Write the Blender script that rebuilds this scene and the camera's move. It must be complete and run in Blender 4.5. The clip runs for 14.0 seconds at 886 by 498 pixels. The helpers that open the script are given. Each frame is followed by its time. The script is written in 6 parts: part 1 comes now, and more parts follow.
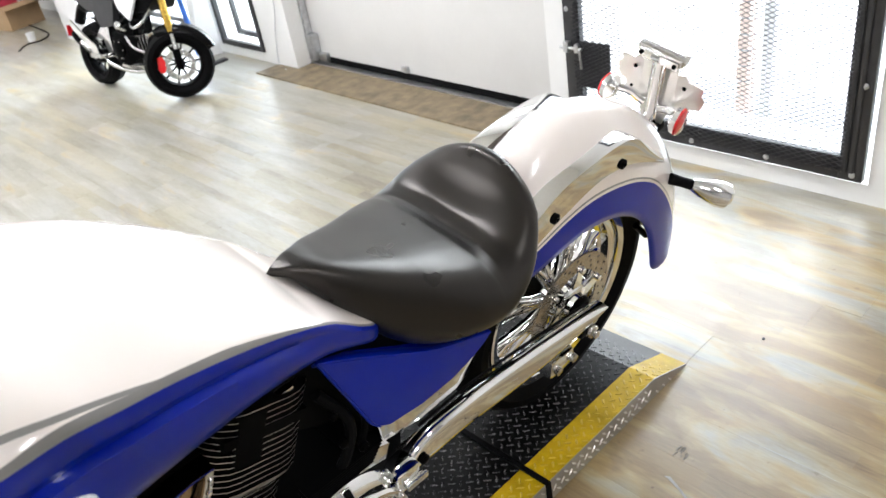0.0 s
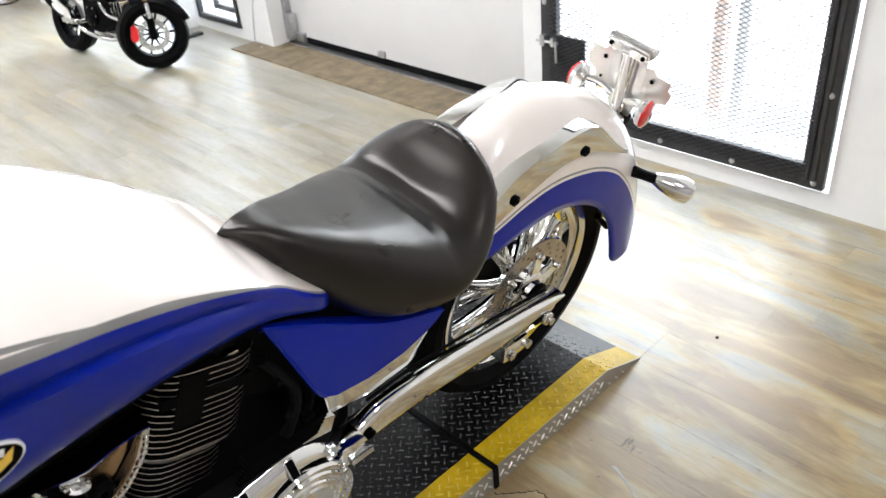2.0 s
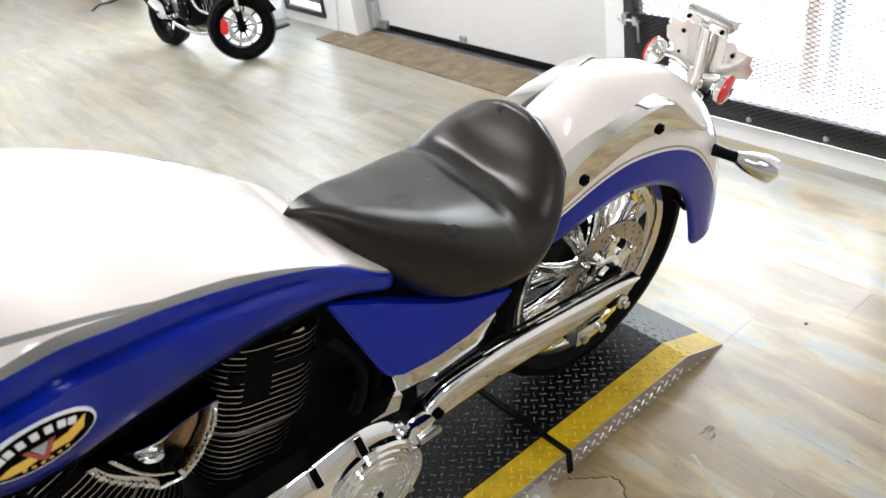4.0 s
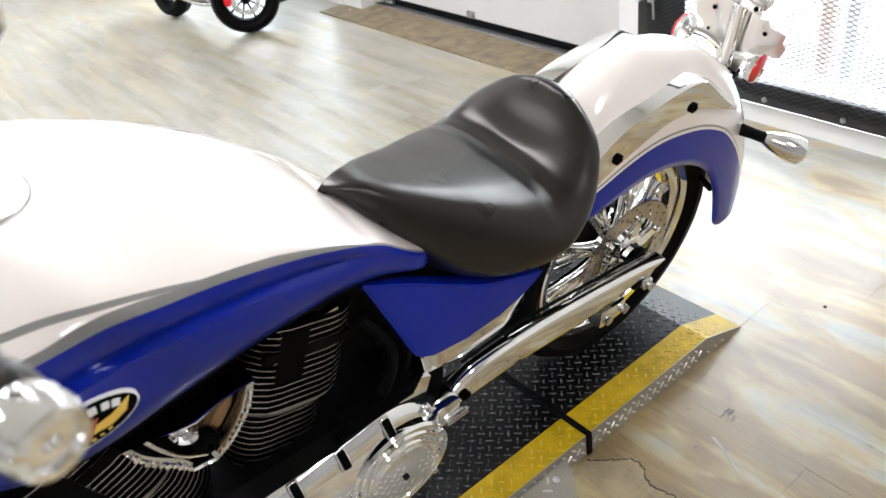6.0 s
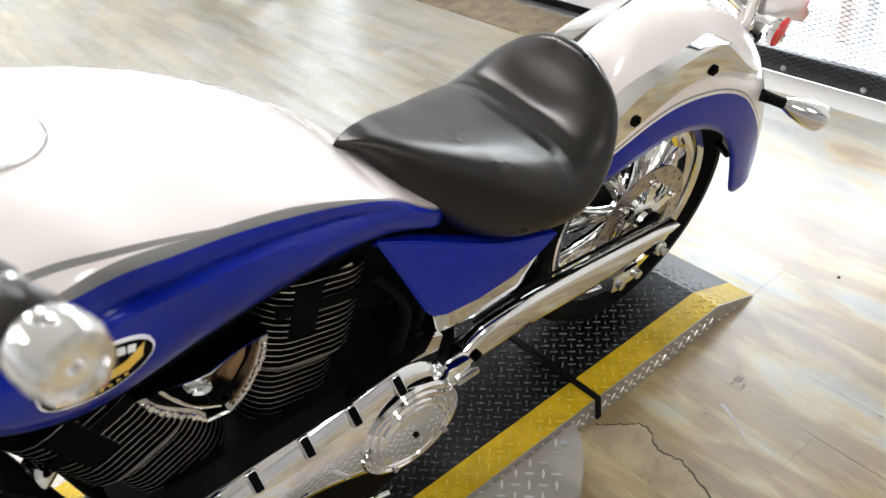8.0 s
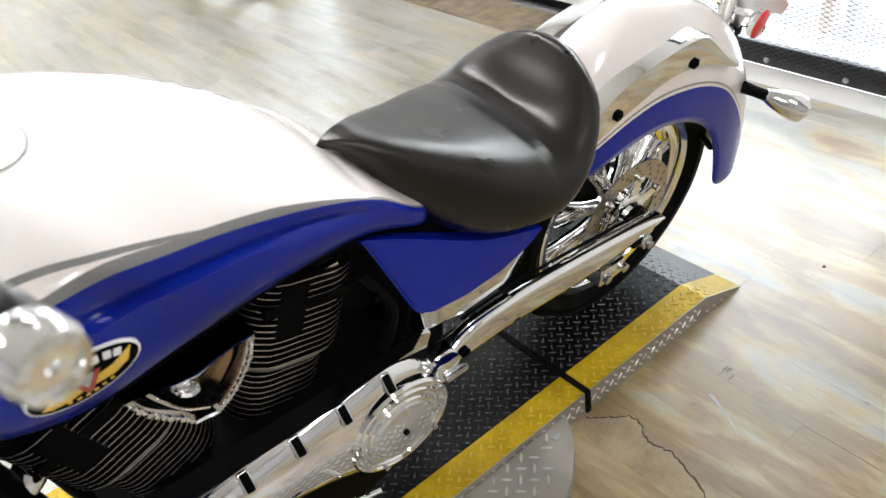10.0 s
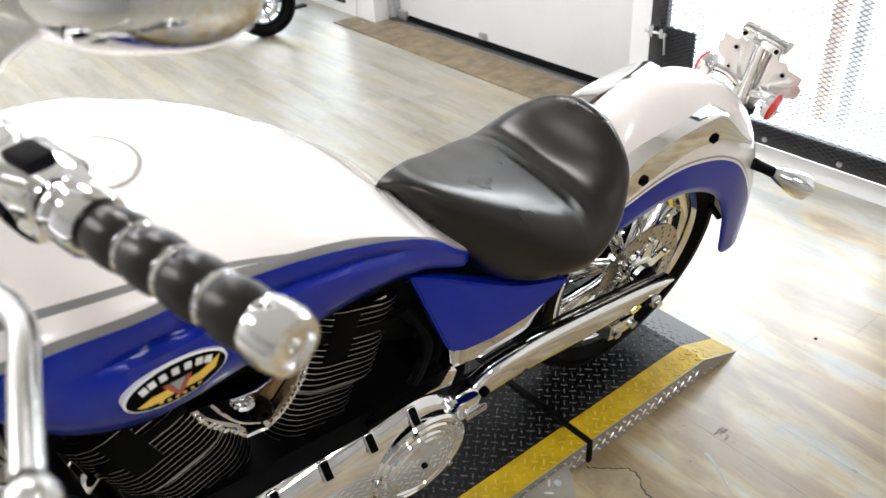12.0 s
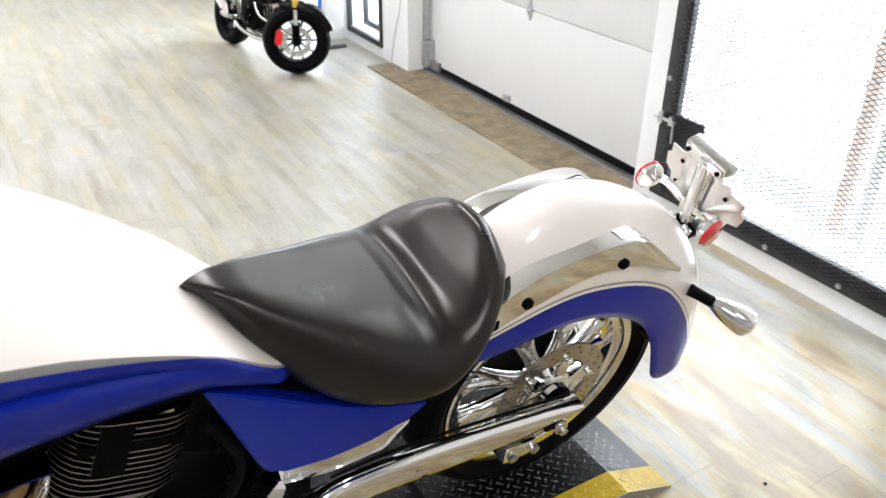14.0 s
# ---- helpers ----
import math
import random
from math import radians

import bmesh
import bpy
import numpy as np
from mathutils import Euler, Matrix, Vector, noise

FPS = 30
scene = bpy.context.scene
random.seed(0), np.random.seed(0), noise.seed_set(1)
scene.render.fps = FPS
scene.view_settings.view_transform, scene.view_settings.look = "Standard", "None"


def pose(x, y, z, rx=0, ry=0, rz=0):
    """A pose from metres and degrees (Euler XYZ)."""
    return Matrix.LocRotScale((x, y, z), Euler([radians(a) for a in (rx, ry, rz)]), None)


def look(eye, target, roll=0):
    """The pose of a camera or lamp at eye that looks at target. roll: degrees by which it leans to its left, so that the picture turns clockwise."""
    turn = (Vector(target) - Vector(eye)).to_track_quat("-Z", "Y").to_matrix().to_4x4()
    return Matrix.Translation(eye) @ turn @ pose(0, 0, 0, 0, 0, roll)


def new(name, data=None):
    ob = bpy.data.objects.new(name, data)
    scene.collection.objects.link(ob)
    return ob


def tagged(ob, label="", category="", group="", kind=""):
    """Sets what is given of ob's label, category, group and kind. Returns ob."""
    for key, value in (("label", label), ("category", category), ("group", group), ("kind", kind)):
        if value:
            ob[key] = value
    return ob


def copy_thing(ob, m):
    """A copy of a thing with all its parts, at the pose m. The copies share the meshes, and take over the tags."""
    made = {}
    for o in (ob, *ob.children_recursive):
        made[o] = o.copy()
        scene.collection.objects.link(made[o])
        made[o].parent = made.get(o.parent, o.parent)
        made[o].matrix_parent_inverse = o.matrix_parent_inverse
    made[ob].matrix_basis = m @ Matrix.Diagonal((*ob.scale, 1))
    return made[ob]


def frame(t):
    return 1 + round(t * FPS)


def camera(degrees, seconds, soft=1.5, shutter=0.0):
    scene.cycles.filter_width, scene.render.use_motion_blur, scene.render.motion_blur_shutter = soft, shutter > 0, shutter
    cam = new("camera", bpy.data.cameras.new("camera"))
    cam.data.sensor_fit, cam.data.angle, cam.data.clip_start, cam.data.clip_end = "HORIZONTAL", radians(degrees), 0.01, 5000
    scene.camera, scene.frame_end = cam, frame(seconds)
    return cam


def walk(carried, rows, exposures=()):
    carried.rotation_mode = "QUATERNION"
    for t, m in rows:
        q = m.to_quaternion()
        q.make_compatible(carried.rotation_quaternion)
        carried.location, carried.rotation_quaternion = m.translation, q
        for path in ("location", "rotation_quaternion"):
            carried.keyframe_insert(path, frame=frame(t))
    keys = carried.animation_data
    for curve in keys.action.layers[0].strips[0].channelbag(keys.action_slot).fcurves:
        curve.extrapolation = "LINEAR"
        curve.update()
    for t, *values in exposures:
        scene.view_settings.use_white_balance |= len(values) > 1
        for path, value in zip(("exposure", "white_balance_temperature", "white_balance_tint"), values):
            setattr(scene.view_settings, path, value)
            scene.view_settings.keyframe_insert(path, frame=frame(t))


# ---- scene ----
cam = camera(58.3, 14.0)
cam.data.dof.use_dof, cam.data.dof.focus_distance, cam.data.dof.aperture_fstop = True, 1.6, 7.0
PATH = [
    (0, (-1.514, -0.897, 1.521), (-0.436, 0.426, 0.477), -10.2),
    (0.5, (-1.518, -0.912, 1.512), (-0.416, 0.375, 0.449), -8.2),
    (1, (-1.516, -0.918, 1.514), (-0.4, 0.37, 0.468), -8.6),
    (1.5, (-1.52, -0.914, 1.502), (-0.407, 0.363, 0.438), -7.2),
    (2, (-1.508, -0.92, 1.487), (-0.384, 0.347, 0.423), -5.7),
    (2.5, (-1.5, -0.934, 1.485), (-0.407, 0.349, 0.409), -7.4),
    (3, (-1.488, -0.944, 1.482), (-0.467, 0.385, 0.39), -8.6),
    (3.5, (-1.479, -0.953, 1.475), (-0.529, 0.453, 0.416), -10.0),
    (6, (-1.517, -0.884, 1.465), (-0.582, 0.489, 0.351), -9.1),
    (6.5, (-1.515, -0.895, 1.469), (-0.552, 0.465, 0.363), -9.2),
    (7, (-1.534, -0.884, 1.456), (-0.622, 0.469, 0.3), -7.1),
    (7.5, (-1.529, -0.881, 1.444), (-0.635, 0.454, 0.254), -7.3),
    (8, (-1.528, -0.88, 1.449), (-0.644, 0.477, 0.274), -8.7),
    (10.5, (-1.524, -0.892, 1.451), (-0.626, 0.446, 0.267), -9.5),
    (11, (-1.525, -0.883, 1.453), (-0.612, 0.419, 0.24), -6.9),
    (11.5, (-1.543, -0.885, 1.46), (-0.585, 0.423, 0.289), -5.5),
    (12, (-1.648, -0.891, 1.495), (-0.652, 0.466, 0.416), -3.8),
    (12.5, (-1.758, -0.911, 1.528), (-0.725, 0.454, 0.494), -1.3),
    (13, (-1.708, -0.952, 1.522), (-0.557, 0.32, 0.493), -1.0),
    (13.5, (-1.478, -0.964, 1.532), (-0.426, 0.441, 0.573), -1.4),
    (14, (-1.256, -0.944, 1.522), (-0.361, 0.543, 0.527), 0.8),
]
walk(cam, [(t, look(eye, target, roll)) for t, eye, target, roll in PATH], [(0.0, 0.79)])

# ---- world and light ----
world = bpy.data.worlds.new("sky")
scene.world = world
world.use_nodes = True
wn = world.node_tree.nodes
sky = wn.new("ShaderNodeTexSky")
sky.sky_type, sky.sun_disc = "NISHITA", False
sky.sun_elevation, sky.sun_rotation = radians(58), radians(347)
world.node_tree.links.new(sky.outputs[0], wn["Background"].inputs[0])
wn["Background"].inputs[1].default_value = 0.15

sun_data = bpy.data.lights.new("sun", "SUN")
sun_data.energy, sun_data.angle, sun_data.color = 5.0, radians(0.6), (1, 0.96, 0.9)
sun = new("sun", sun_data)
sun.matrix_world = look((-1.4, 6, 10), (0, 0, 0))


def area_light(name, m, sx, sy, power, color=(1, 1, 1)):
    d = bpy.data.lights.new(name, "AREA")
    d.shape, d.size, d.size_y, d.energy, d.color = "RECTANGLE", sx, sy, power, color
    ob = new(name, d)
    ob.matrix_world = m
    return ob


# ceiling light strips; the last four are added to brighten the far floor
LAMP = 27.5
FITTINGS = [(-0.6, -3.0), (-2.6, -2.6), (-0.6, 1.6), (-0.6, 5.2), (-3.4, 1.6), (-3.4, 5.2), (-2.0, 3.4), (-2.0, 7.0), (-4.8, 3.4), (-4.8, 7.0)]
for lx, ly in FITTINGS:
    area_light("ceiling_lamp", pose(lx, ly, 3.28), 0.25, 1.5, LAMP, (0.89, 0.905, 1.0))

# daylight standing in the two tall windows and in the doorway behind the gate
area_light("window_daylight", Matrix.Translation((1.75, 0.57, 1.60)) @ Matrix.Rotation(radians(90), 4, "Y"), 1.5, 1.7, 24, (0.84, 0.92, 1.0))
area_light("window_daylight", Matrix.Translation((1.30, 3.97, 1.2)) @ Matrix.Rotation(radians(90), 4, "Y"), 2.2, 0.5, 10, (0.78, 0.90, 1.0))
area_light("window_daylight", Matrix.Translation((1.30, 5.0, 1.2)) @ Matrix.Rotation(radians(90), 4, "Y"), 2.2, 1.15, 27, (0.78, 0.90, 1.0))

# ---- materials ----


def nodes_of(name):
    m = bpy.data.materials.new(name)
    m.use_nodes = True
    nt = m.node_tree
    return m, nt, nt.nodes["Principled BSDF"]


def link(nt, a, b):
    nt.links.new(a, b)


def noise_node(nt, scale, detail=4.0, coords="Object", stretch=None):
    tc = nt.nodes.new("ShaderNodeTexCoord")
    n = nt.nodes.new("ShaderNodeTexNoise")
    n.inputs["Scale"].default_value, n.inputs["Detail"].default_value = scale, detail
    if stretch:
        mp = nt.nodes.new("ShaderNodeMapping")
        mp.inputs["Scale"].default_value = stretch
        link(nt, tc.outputs[coords], mp.inputs[0])
        link(nt, mp.outputs[0], n.inputs[0])
    else:
        link(nt, tc.outputs[coords], n.inputs[0])
    return n


def ramp_node(nt, source, stops):
    r = nt.nodes.new("ShaderNodeValToRGB")
    els = r.color_ramp.elements
    while len(els) < len(stops):
        els.new(0.5)
    for e, (p, c) in zip(els, stops):
        e.position, e.color = p, (*c, 1)
    link(nt, source, r.inputs[0])
    return r


def surface(name, color, rough=0.5, metal=0.0, vary=0.12, scale=12.0, bump=0.0, bump_scale=200.0, coat=0.0, rough_vary=0.1, spec=0.5):
    """A procedural surface: base colour varied at two scales, roughness variation, fine relief."""
    m, nt, b = nodes_of(name)
    n1, n2 = noise_node(nt, scale), noise_node(nt, scale * 9)
    mixn = nt.nodes.new("ShaderNodeMath")
    mixn.operation = "MULTIPLY_ADD"
    mixn.inputs[1].default_value = 0.35
    link(nt, n2.outputs[0], mixn.inputs[0])
    link(nt, n1.outputs[0], mixn.inputs[2])
    lo = tuple(max(0, c * (1 - vary)) for c in color)
    hi = tuple(min(1, c * (1 + vary)) for c in color)
    r = ramp_node(nt, mixn.outputs[0], [(0.4, lo), (0.95, hi)])
    link(nt, r.outputs[0], b.inputs["Base Color"])
    mr = nt.nodes.new("ShaderNodeMapRange")
    mr.inputs["To Min"].default_value, mr.inputs["To Max"].default_value = max(0.02, rough - rough_vary * rough), min(1, rough + rough_vary * rough)
    link(nt, n2.outputs[0], mr.inputs[0])
    link(nt, mr.outputs[0], b.inputs["Roughness"])
    b.inputs["Metallic"].default_value = metal
    b.inputs["Coat Weight"].default_value = coat
    b.inputs["Coat Roughness"].default_value = 0.04
    b.inputs["Specular IOR Level"].default_value = spec
    if bump:
        n3 = noise_node(nt, bump_scale)
        bp = nt.nodes.new("ShaderNodeBump")
        bp.inputs["Strength"].default_value, bp.inputs["Distance"].default_value = bump, 0.002
        link(nt, n3.outputs[0], bp.inputs["Height"])
        link(nt, bp.outputs[0], b.inputs["Normal"])
    return m


def plank_material():
    m, nt, b = nodes_of("laminate_planks")
    info = nt.nodes.new("ShaderNodeObjectInfo")
    tc = nt.nodes.new("ShaderNodeTexCoord")
    shift = nt.nodes.new("ShaderNodeMath")
    shift.operation, shift.inputs[1].default_value = "MULTIPLY", 40.0
    link(nt, info.outputs["Random"], shift.inputs[0])
    comb = nt.nodes.new("ShaderNodeCombineXYZ")
    link(nt, shift.outputs[0], comb.inputs[0])
    link(nt, shift.outputs[0], comb.inputs[1])
    add = nt.nodes.new("ShaderNodeVectorMath")
    link(nt, tc.outputs["Object"], add.inputs[0])
    link(nt, comb.outputs[0], add.inputs[1])

    def streak(scale, detail, stretch, rough=0.5):
        mp = nt.nodes.new("ShaderNodeMapping")
        mp.inputs["Scale"].default_value = stretch
        link(nt, add.outputs[0], mp.inputs[0])
        n = nt.nodes.new("ShaderNodeTexNoise")
        n.inputs["Scale"].default_value, n.inputs["Detail"].default_value, n.inputs["Roughness"].default_value = scale, detail, rough
        n.inputs["Distortion"].default_value = 0.15
        link(nt, mp.outputs[0], n.inputs[0])
        return n

    def mad(a, k, c):
        q = nt.nodes.new("ShaderNodeMath")
        q.operation, q.inputs[1].default_value = "MULTIPLY_ADD", k
        link(nt, a, q.inputs[0])
        link(nt, c, q.inputs[2])
        return q.outputs[0]

    # each plank is printed with three rows of short staves, every stave of its own tone
    spot = nt.nodes.new("ShaderNodeNewGeometry")
    sep = nt.nodes.new("ShaderNodeSeparateXYZ")
    link(nt, spot.outputs["Position"], sep.inputs[0])

    def step(value, size):
        d, f = nt.nodes.new("ShaderNodeMath"), nt.nodes.new("ShaderNodeMath")
        d.operation, d.inputs[1].default_value, f.operation = "DIVIDE", size, "FLOOR"
        link(nt, value, d.inputs[0])
        link(nt, d.outputs[0], f.inputs[0])
        return f.outputs[0]

    row = step(sep.outputs[0], 0.152 / 3)
    slide = nt.nodes.new("ShaderNodeTexWhiteNoise")
    slide.noise_dimensions = "1D"
    link(nt, row, slide.inputs["W"])
    along = nt.nodes.new("ShaderNodeMath")
    link(nt, slide.outputs["Value"], along.inputs[0])
    link(nt, sep.outputs[1], along.inputs[1])
    cell = nt.nodes.new("ShaderNodeCombineXYZ")
    link(nt, row, cell.inputs[0])
    link(nt, step(along.outputs[0], 0.41), cell.inputs[1])
    stave = nt.nodes.new("ShaderNodeTexWhiteNoise")
    stave.noise_dimensions = "2D"
    link(nt, cell.outputs[0], stave.inputs["Vector"])

    grain = streak(3.0, 2.0, (7.0, 0.8, 1.0), 0.4)
    patch = streak(2.2, 4.0, (4.6, 0.75, 1.0), 0.55)
    fine = streak(30.0, 5.0, (5.0, 0.7, 1.0), 0.6)
    half = nt.nodes.new("ShaderNodeMath")
    half.operation, half.inputs[1].default_value = "MULTIPLY", 0.16
    link(nt, grain.outputs[0], half.inputs[0])
    tone = mad(stave.outputs["Value"], 0.11, mad(patch.outputs[0], 0.58, mad(fine.outputs[0], 0.28, half.outputs[0])))
    r = ramp_node(nt, tone, [(0.37, (0.142, 0.122, 0.088)), (0.46, (0.220, 0.206, 0.167)), (0.56, (0.282, 0.275, 0.247)), (0.69, (0.345, 0.347, 0.336))])
    # wide pale and honey-coloured areas that run across several planks
    geo = nt.nodes.new("ShaderNodeNewGeometry")
    wide = nt.nodes.new("ShaderNodeTexNoise")
    wide.inputs["Scale"].default_value, wide.inputs["Detail"].default_value = 1.7, 3.0
    link(nt, geo.outputs["Position"], wide.inputs[0])
    wr = ramp_node(nt, wide.outputs[0], [(0.34, (0.98, 0.98, 0.98)), (0.47, (1.02, 1.02, 1.02)), (0.56, (1.02, 1.0, 0.94)), (0.70, (1.03, 0.97, 0.82))])
    mul = nt.nodes.new("ShaderNodeMixRGB")
    mul.blend_type = "MULTIPLY"
    mul.inputs[0].default_value = 1.0
    link(nt, r.outputs[0], mul.inputs[1])
    link(nt, wr.outputs[0], mul.inputs[2])
    # brown worn stains with curling edges
    stain = nt.nodes.new("ShaderNodeTexNoise")
    stain.inputs["Scale"].default_value, stain.inputs["Detail"].default_value, stain.inputs["Distortion"].default_value = 3.0, 4.0, 0.8
    smear = nt.nodes.new("ShaderNodeMapping")
    smear.inputs["Scale"].default_value, smear.inputs["Rotation"].default_value = (2.6, 0.75, 1.0), (0, 0, radians(-9))
    link(nt, geo.outputs["Position"], smear.inputs[0])
    link(nt, smear.outputs[0], stain.inputs[0])
    # ragged brown area round the ramp: wear plus near-far light difference as colour
    away = nt.nodes.new("ShaderNodeVectorMath")
    away.operation, away.inputs[1].default_value = "DISTANCE", (-0.35, -0.55, 0.0)
    link(nt, geo.outputs["Position"], away.inputs[0])
    near = nt.nodes.new("ShaderNodeMapRange")
    near.inputs["From Min"].default_value, near.inputs["From Max"].default_value = 0.35, 2.1
    near.inputs["To Min"].default_value, near.inputs["To Max"].default_value = -0.02, -0.45
    link(nt, away.outputs["Value"], near.inputs[0])
    worn = mad(stain.outputs[0], 1.5, near.outputs[0])
    sr = ramp_node(nt, worn, [(0.30, (0.92, 0.90, 0.81)), (0.46, (1.02, 1.01, 0.97)), (0.56, (1.16, 1.03, 0.73)), (0.65, (1.16, 0.90, 0.48)), (0.77, (0.80, 0.58, 0.31))])
    mul2 = nt.nodes.new("ShaderNodeMixRGB")
    mul2.blend_type = "MULTIPLY"
    mul2.inputs[0].default_value = 1.0
    link(nt, mul.outputs[0], mul2.inputs[1])
    link(nt, sr.outputs[0], mul2.inputs[2])
    # small dark knots and pits
    knot = nt.nodes.new("ShaderNodeTexNoise")
    knot.inputs["Scale"].default_value, knot.inputs["Detail"].default_value = 34.0, 2.0
    link(nt, geo.outputs["Position"], knot.inputs[0])
    kr = ramp_node(nt, knot.outputs[0], [(0.70, (1.0, 1.0, 1.0)), (0.78, (0.62, 0.55, 0.47))])
    mul3 = nt.nodes.new("ShaderNodeMixRGB")
    mul3.blend_type = "MULTIPLY"
    mul3.inputs[0].default_value = 1.0
    link(nt, mul2.outputs[0], mul3.inputs[1])
    link(nt, kr.outputs[0], mul3.inputs[2])
    tint = nt.nodes.new("ShaderNodeSeparateColor")
    link(nt, stave.outputs["Color"], tint.inputs[0])
    tr = ramp_node(nt, tint.outputs[1], [(0.15, (0.98, 0.98, 1.0)), (0.50, (1.0, 1.0, 1.0)), (0.80, (1.02, 0.985, 0.87)), (1.0, (1.02, 0.94, 0.75))])
    mul4 = nt.nodes.new("ShaderNodeMixRGB")
    mul4.blend_type = "MULTIPLY"
    mul4.inputs[0].default_value = 1.0
    link(nt, mul3.outputs[0], mul4.inputs[1])
    link(nt, tr.outputs[0], mul4.inputs[2])
    link(nt, mul4.outputs[0], b.inputs["Base Color"])
    mr = nt.nodes.new("ShaderNodeMapRange")
    b.inputs["Coat Weight"].default_value, b.inputs["Coat Roughness"].default_value = 1.0, 0.40
    b.inputs["Coat IOR"].default_value = 1.6
    mr.inputs["To Min"].default_value, mr.inputs["To Max"].default_value = 0.30, 0.48
    link(nt, grain.outputs[0], mr.inputs[0])
    link(nt, mr.outputs[0], b.inputs["Roughness"])
    bp = nt.nodes.new("ShaderNodeBump")
    bp.inputs["Strength"].default_value, bp.inputs["Distance"].default_value = 0.12, 0.001
    link(nt, fine.outputs[0], bp.inputs["Height"])
    link(nt, bp.outputs[0], b.inputs["Normal"])
    return m


def leather_material():
    """Worn black hide with a patchy polish."""
    m, nt, b = nodes_of("black_leather")
    worn, crease = noise_node(nt, 9.0, 3.0), noise_node(nt, 14.0, 2.0)
    r = ramp_node(nt, worn.outputs[0], [(0.35, (0.0022, 0.0020, 0.0019)), (0.70, (0.0048, 0.0042, 0.0038))])
    link(nt, r.outputs[0], b.inputs["Base Color"])
    mr = nt.nodes.new("ShaderNodeMapRange")
    mr.inputs["From Min"].default_value, mr.inputs["From Max"].default_value = 0.3, 0.7
    mr.inputs["To Min"].default_value, mr.inputs["To Max"].default_value = 0.27, 0.33
    link(nt, crease.outputs[0], mr.inputs[0])
    link(nt, mr.outputs[0], b.inputs["Roughness"])
    b.inputs["Specular IOR Level"].default_value = 0.46
    # warm tint puts a coppery reflection into the hide's highlights
    b.inputs["Specular Tint"].default_value = (1.0, 0.92, 0.84, 1)
    return m


M = {}
M["plank"] = plank_material()
M["subfloor"] = surface("subfloor_joint", (0.27, 0.225, 0.16), 0.8)
M["bare_floor"] = surface("bare_underlay", (0.34, 0.27, 0.165), 0.40, vary=0.35, scale=9, bump=0.3, bump_scale=90)
M["scuff"] = surface("grey_scuff", (0.20, 0.165, 0.12), 0.6, vary=0.3)
M["crack"] = surface("dark_crack", (0.06, 0.048, 0.034), 0.8, vary=0.3)
# unseen north wall, kept pale so that it bounces light
M["pale_wall"] = surface("far_wall_paint", (0.80, 0.80, 0.79), 0.8, vary=0.1, scale=1)
# unseen south and west walls, greyed to darken the bike's near side
M["shade_wall"] = surface("bounce_cut_grey", (0.42, 0.41, 0.40), 0.8, vary=0.1, scale=1)
M["wall"] = surface("white_wall_paint", (0.80, 0.80, 0.78), 0.6, vary=0.04, scale=3, bump=0.15, bump_scale=120)
M["ceiling"] = surface("ceiling_paint", (0.84, 0.83, 0.81), 0.8, vary=0.04)
M["garage"] = surface("garage_panel", (0.68, 0.675, 0.65), 0.45, vary=0.03, scale=4, bump=0.1, bump_scale=260)
M["black_steel"] = surface("black_painted_steel", (0.025, 0.025, 0.027), 0.45, vary=0.3, scale=20, bump=0.2)
M["galv"] = surface("galvanised_steel", (0.55, 0.56, 0.57), 0.35, metal=1.0, vary=0.2, scale=40)
M["ply"] = surface("worn_plywood", (0.19, 0.145, 0.085), 0.5, vary=0.5, scale=13, bump=0.4, bump_scale=60)
M["rubber"] = surface("black_rubber", (0.0032, 0.0032, 0.0034), 0.6, vary=0.25, scale=30, bump=0.2, spec=0.06)
M["chrome"] = surface("chrome", (0.86, 0.86, 0.86), 0.05, metal=1.0, vary=0.03, scale=6, rough_vary=0.4)
M["satin"] = surface("satin_metal", (0.62, 0.61, 0.59), 0.25, metal=1.0, vary=0.1, scale=30)
M["white_paint"] = surface("pearl_white_paint", (0.83, 0.762, 0.705), 0.25, vary=0.015, scale=4, coat=1.0)
M["blue_paint"] = surface("blue_paint", (0.0005, 0.0115, 0.250), 0.32, vary=0.10, scale=5, coat=0.60, spec=0.04)
M["grey_paint"] = surface("grey_stripe_paint", (0.20, 0.195, 0.185), 0.3, vary=0.08, scale=10, coat=1.0)
M["leather"] = leather_material()
M["bracket"] = surface("bracket_chrome", (0.88, 0.86, 0.83), 0.34, metal=1.0, vary=0.02, scale=8, rough_vary=0.0)
M["engine_black"] = surface("engine_black", (0.0016, 0.0016, 0.0017), 0.45, vary=0.3, scale=40, spec=0.03)
M["regulator"] = surface("dull_cast_metal", (0.28, 0.265, 0.23), 0.35, metal=0.9, vary=0.15, scale=30)
M["fin"] = surface("machined_fin_edge", (0.52, 0.50, 0.47), 0.32, metal=1.0, vary=0.15, scale=60)
M["tread_black"] = surface("black_tread_plate", (0.0026, 0.0026, 0.0028), 0.33, vary=0.4, scale=30, bump=0.1, spec=0.22)
# lugs lighter than their plates: some wear, mostly caught light put into the colour
M["lug_black"] = surface("worn_lit_black_lug", (0.085, 0.085, 0.088), 0.27, metal=0.6, vary=0.6, scale=25, bump=0.1)
M["lug_yellow"] = surface("lit_yellow_lug", (0.52, 0.36, 0.030), 0.35, vary=0.25, scale=25, bump=0.2, spec=0.35)
M["tread_yellow"] = surface("yellow_safety_paint", (0.43, 0.285, 0.006), 0.4, vary=0.28, scale=18, bump=0.2, spec=0.2)
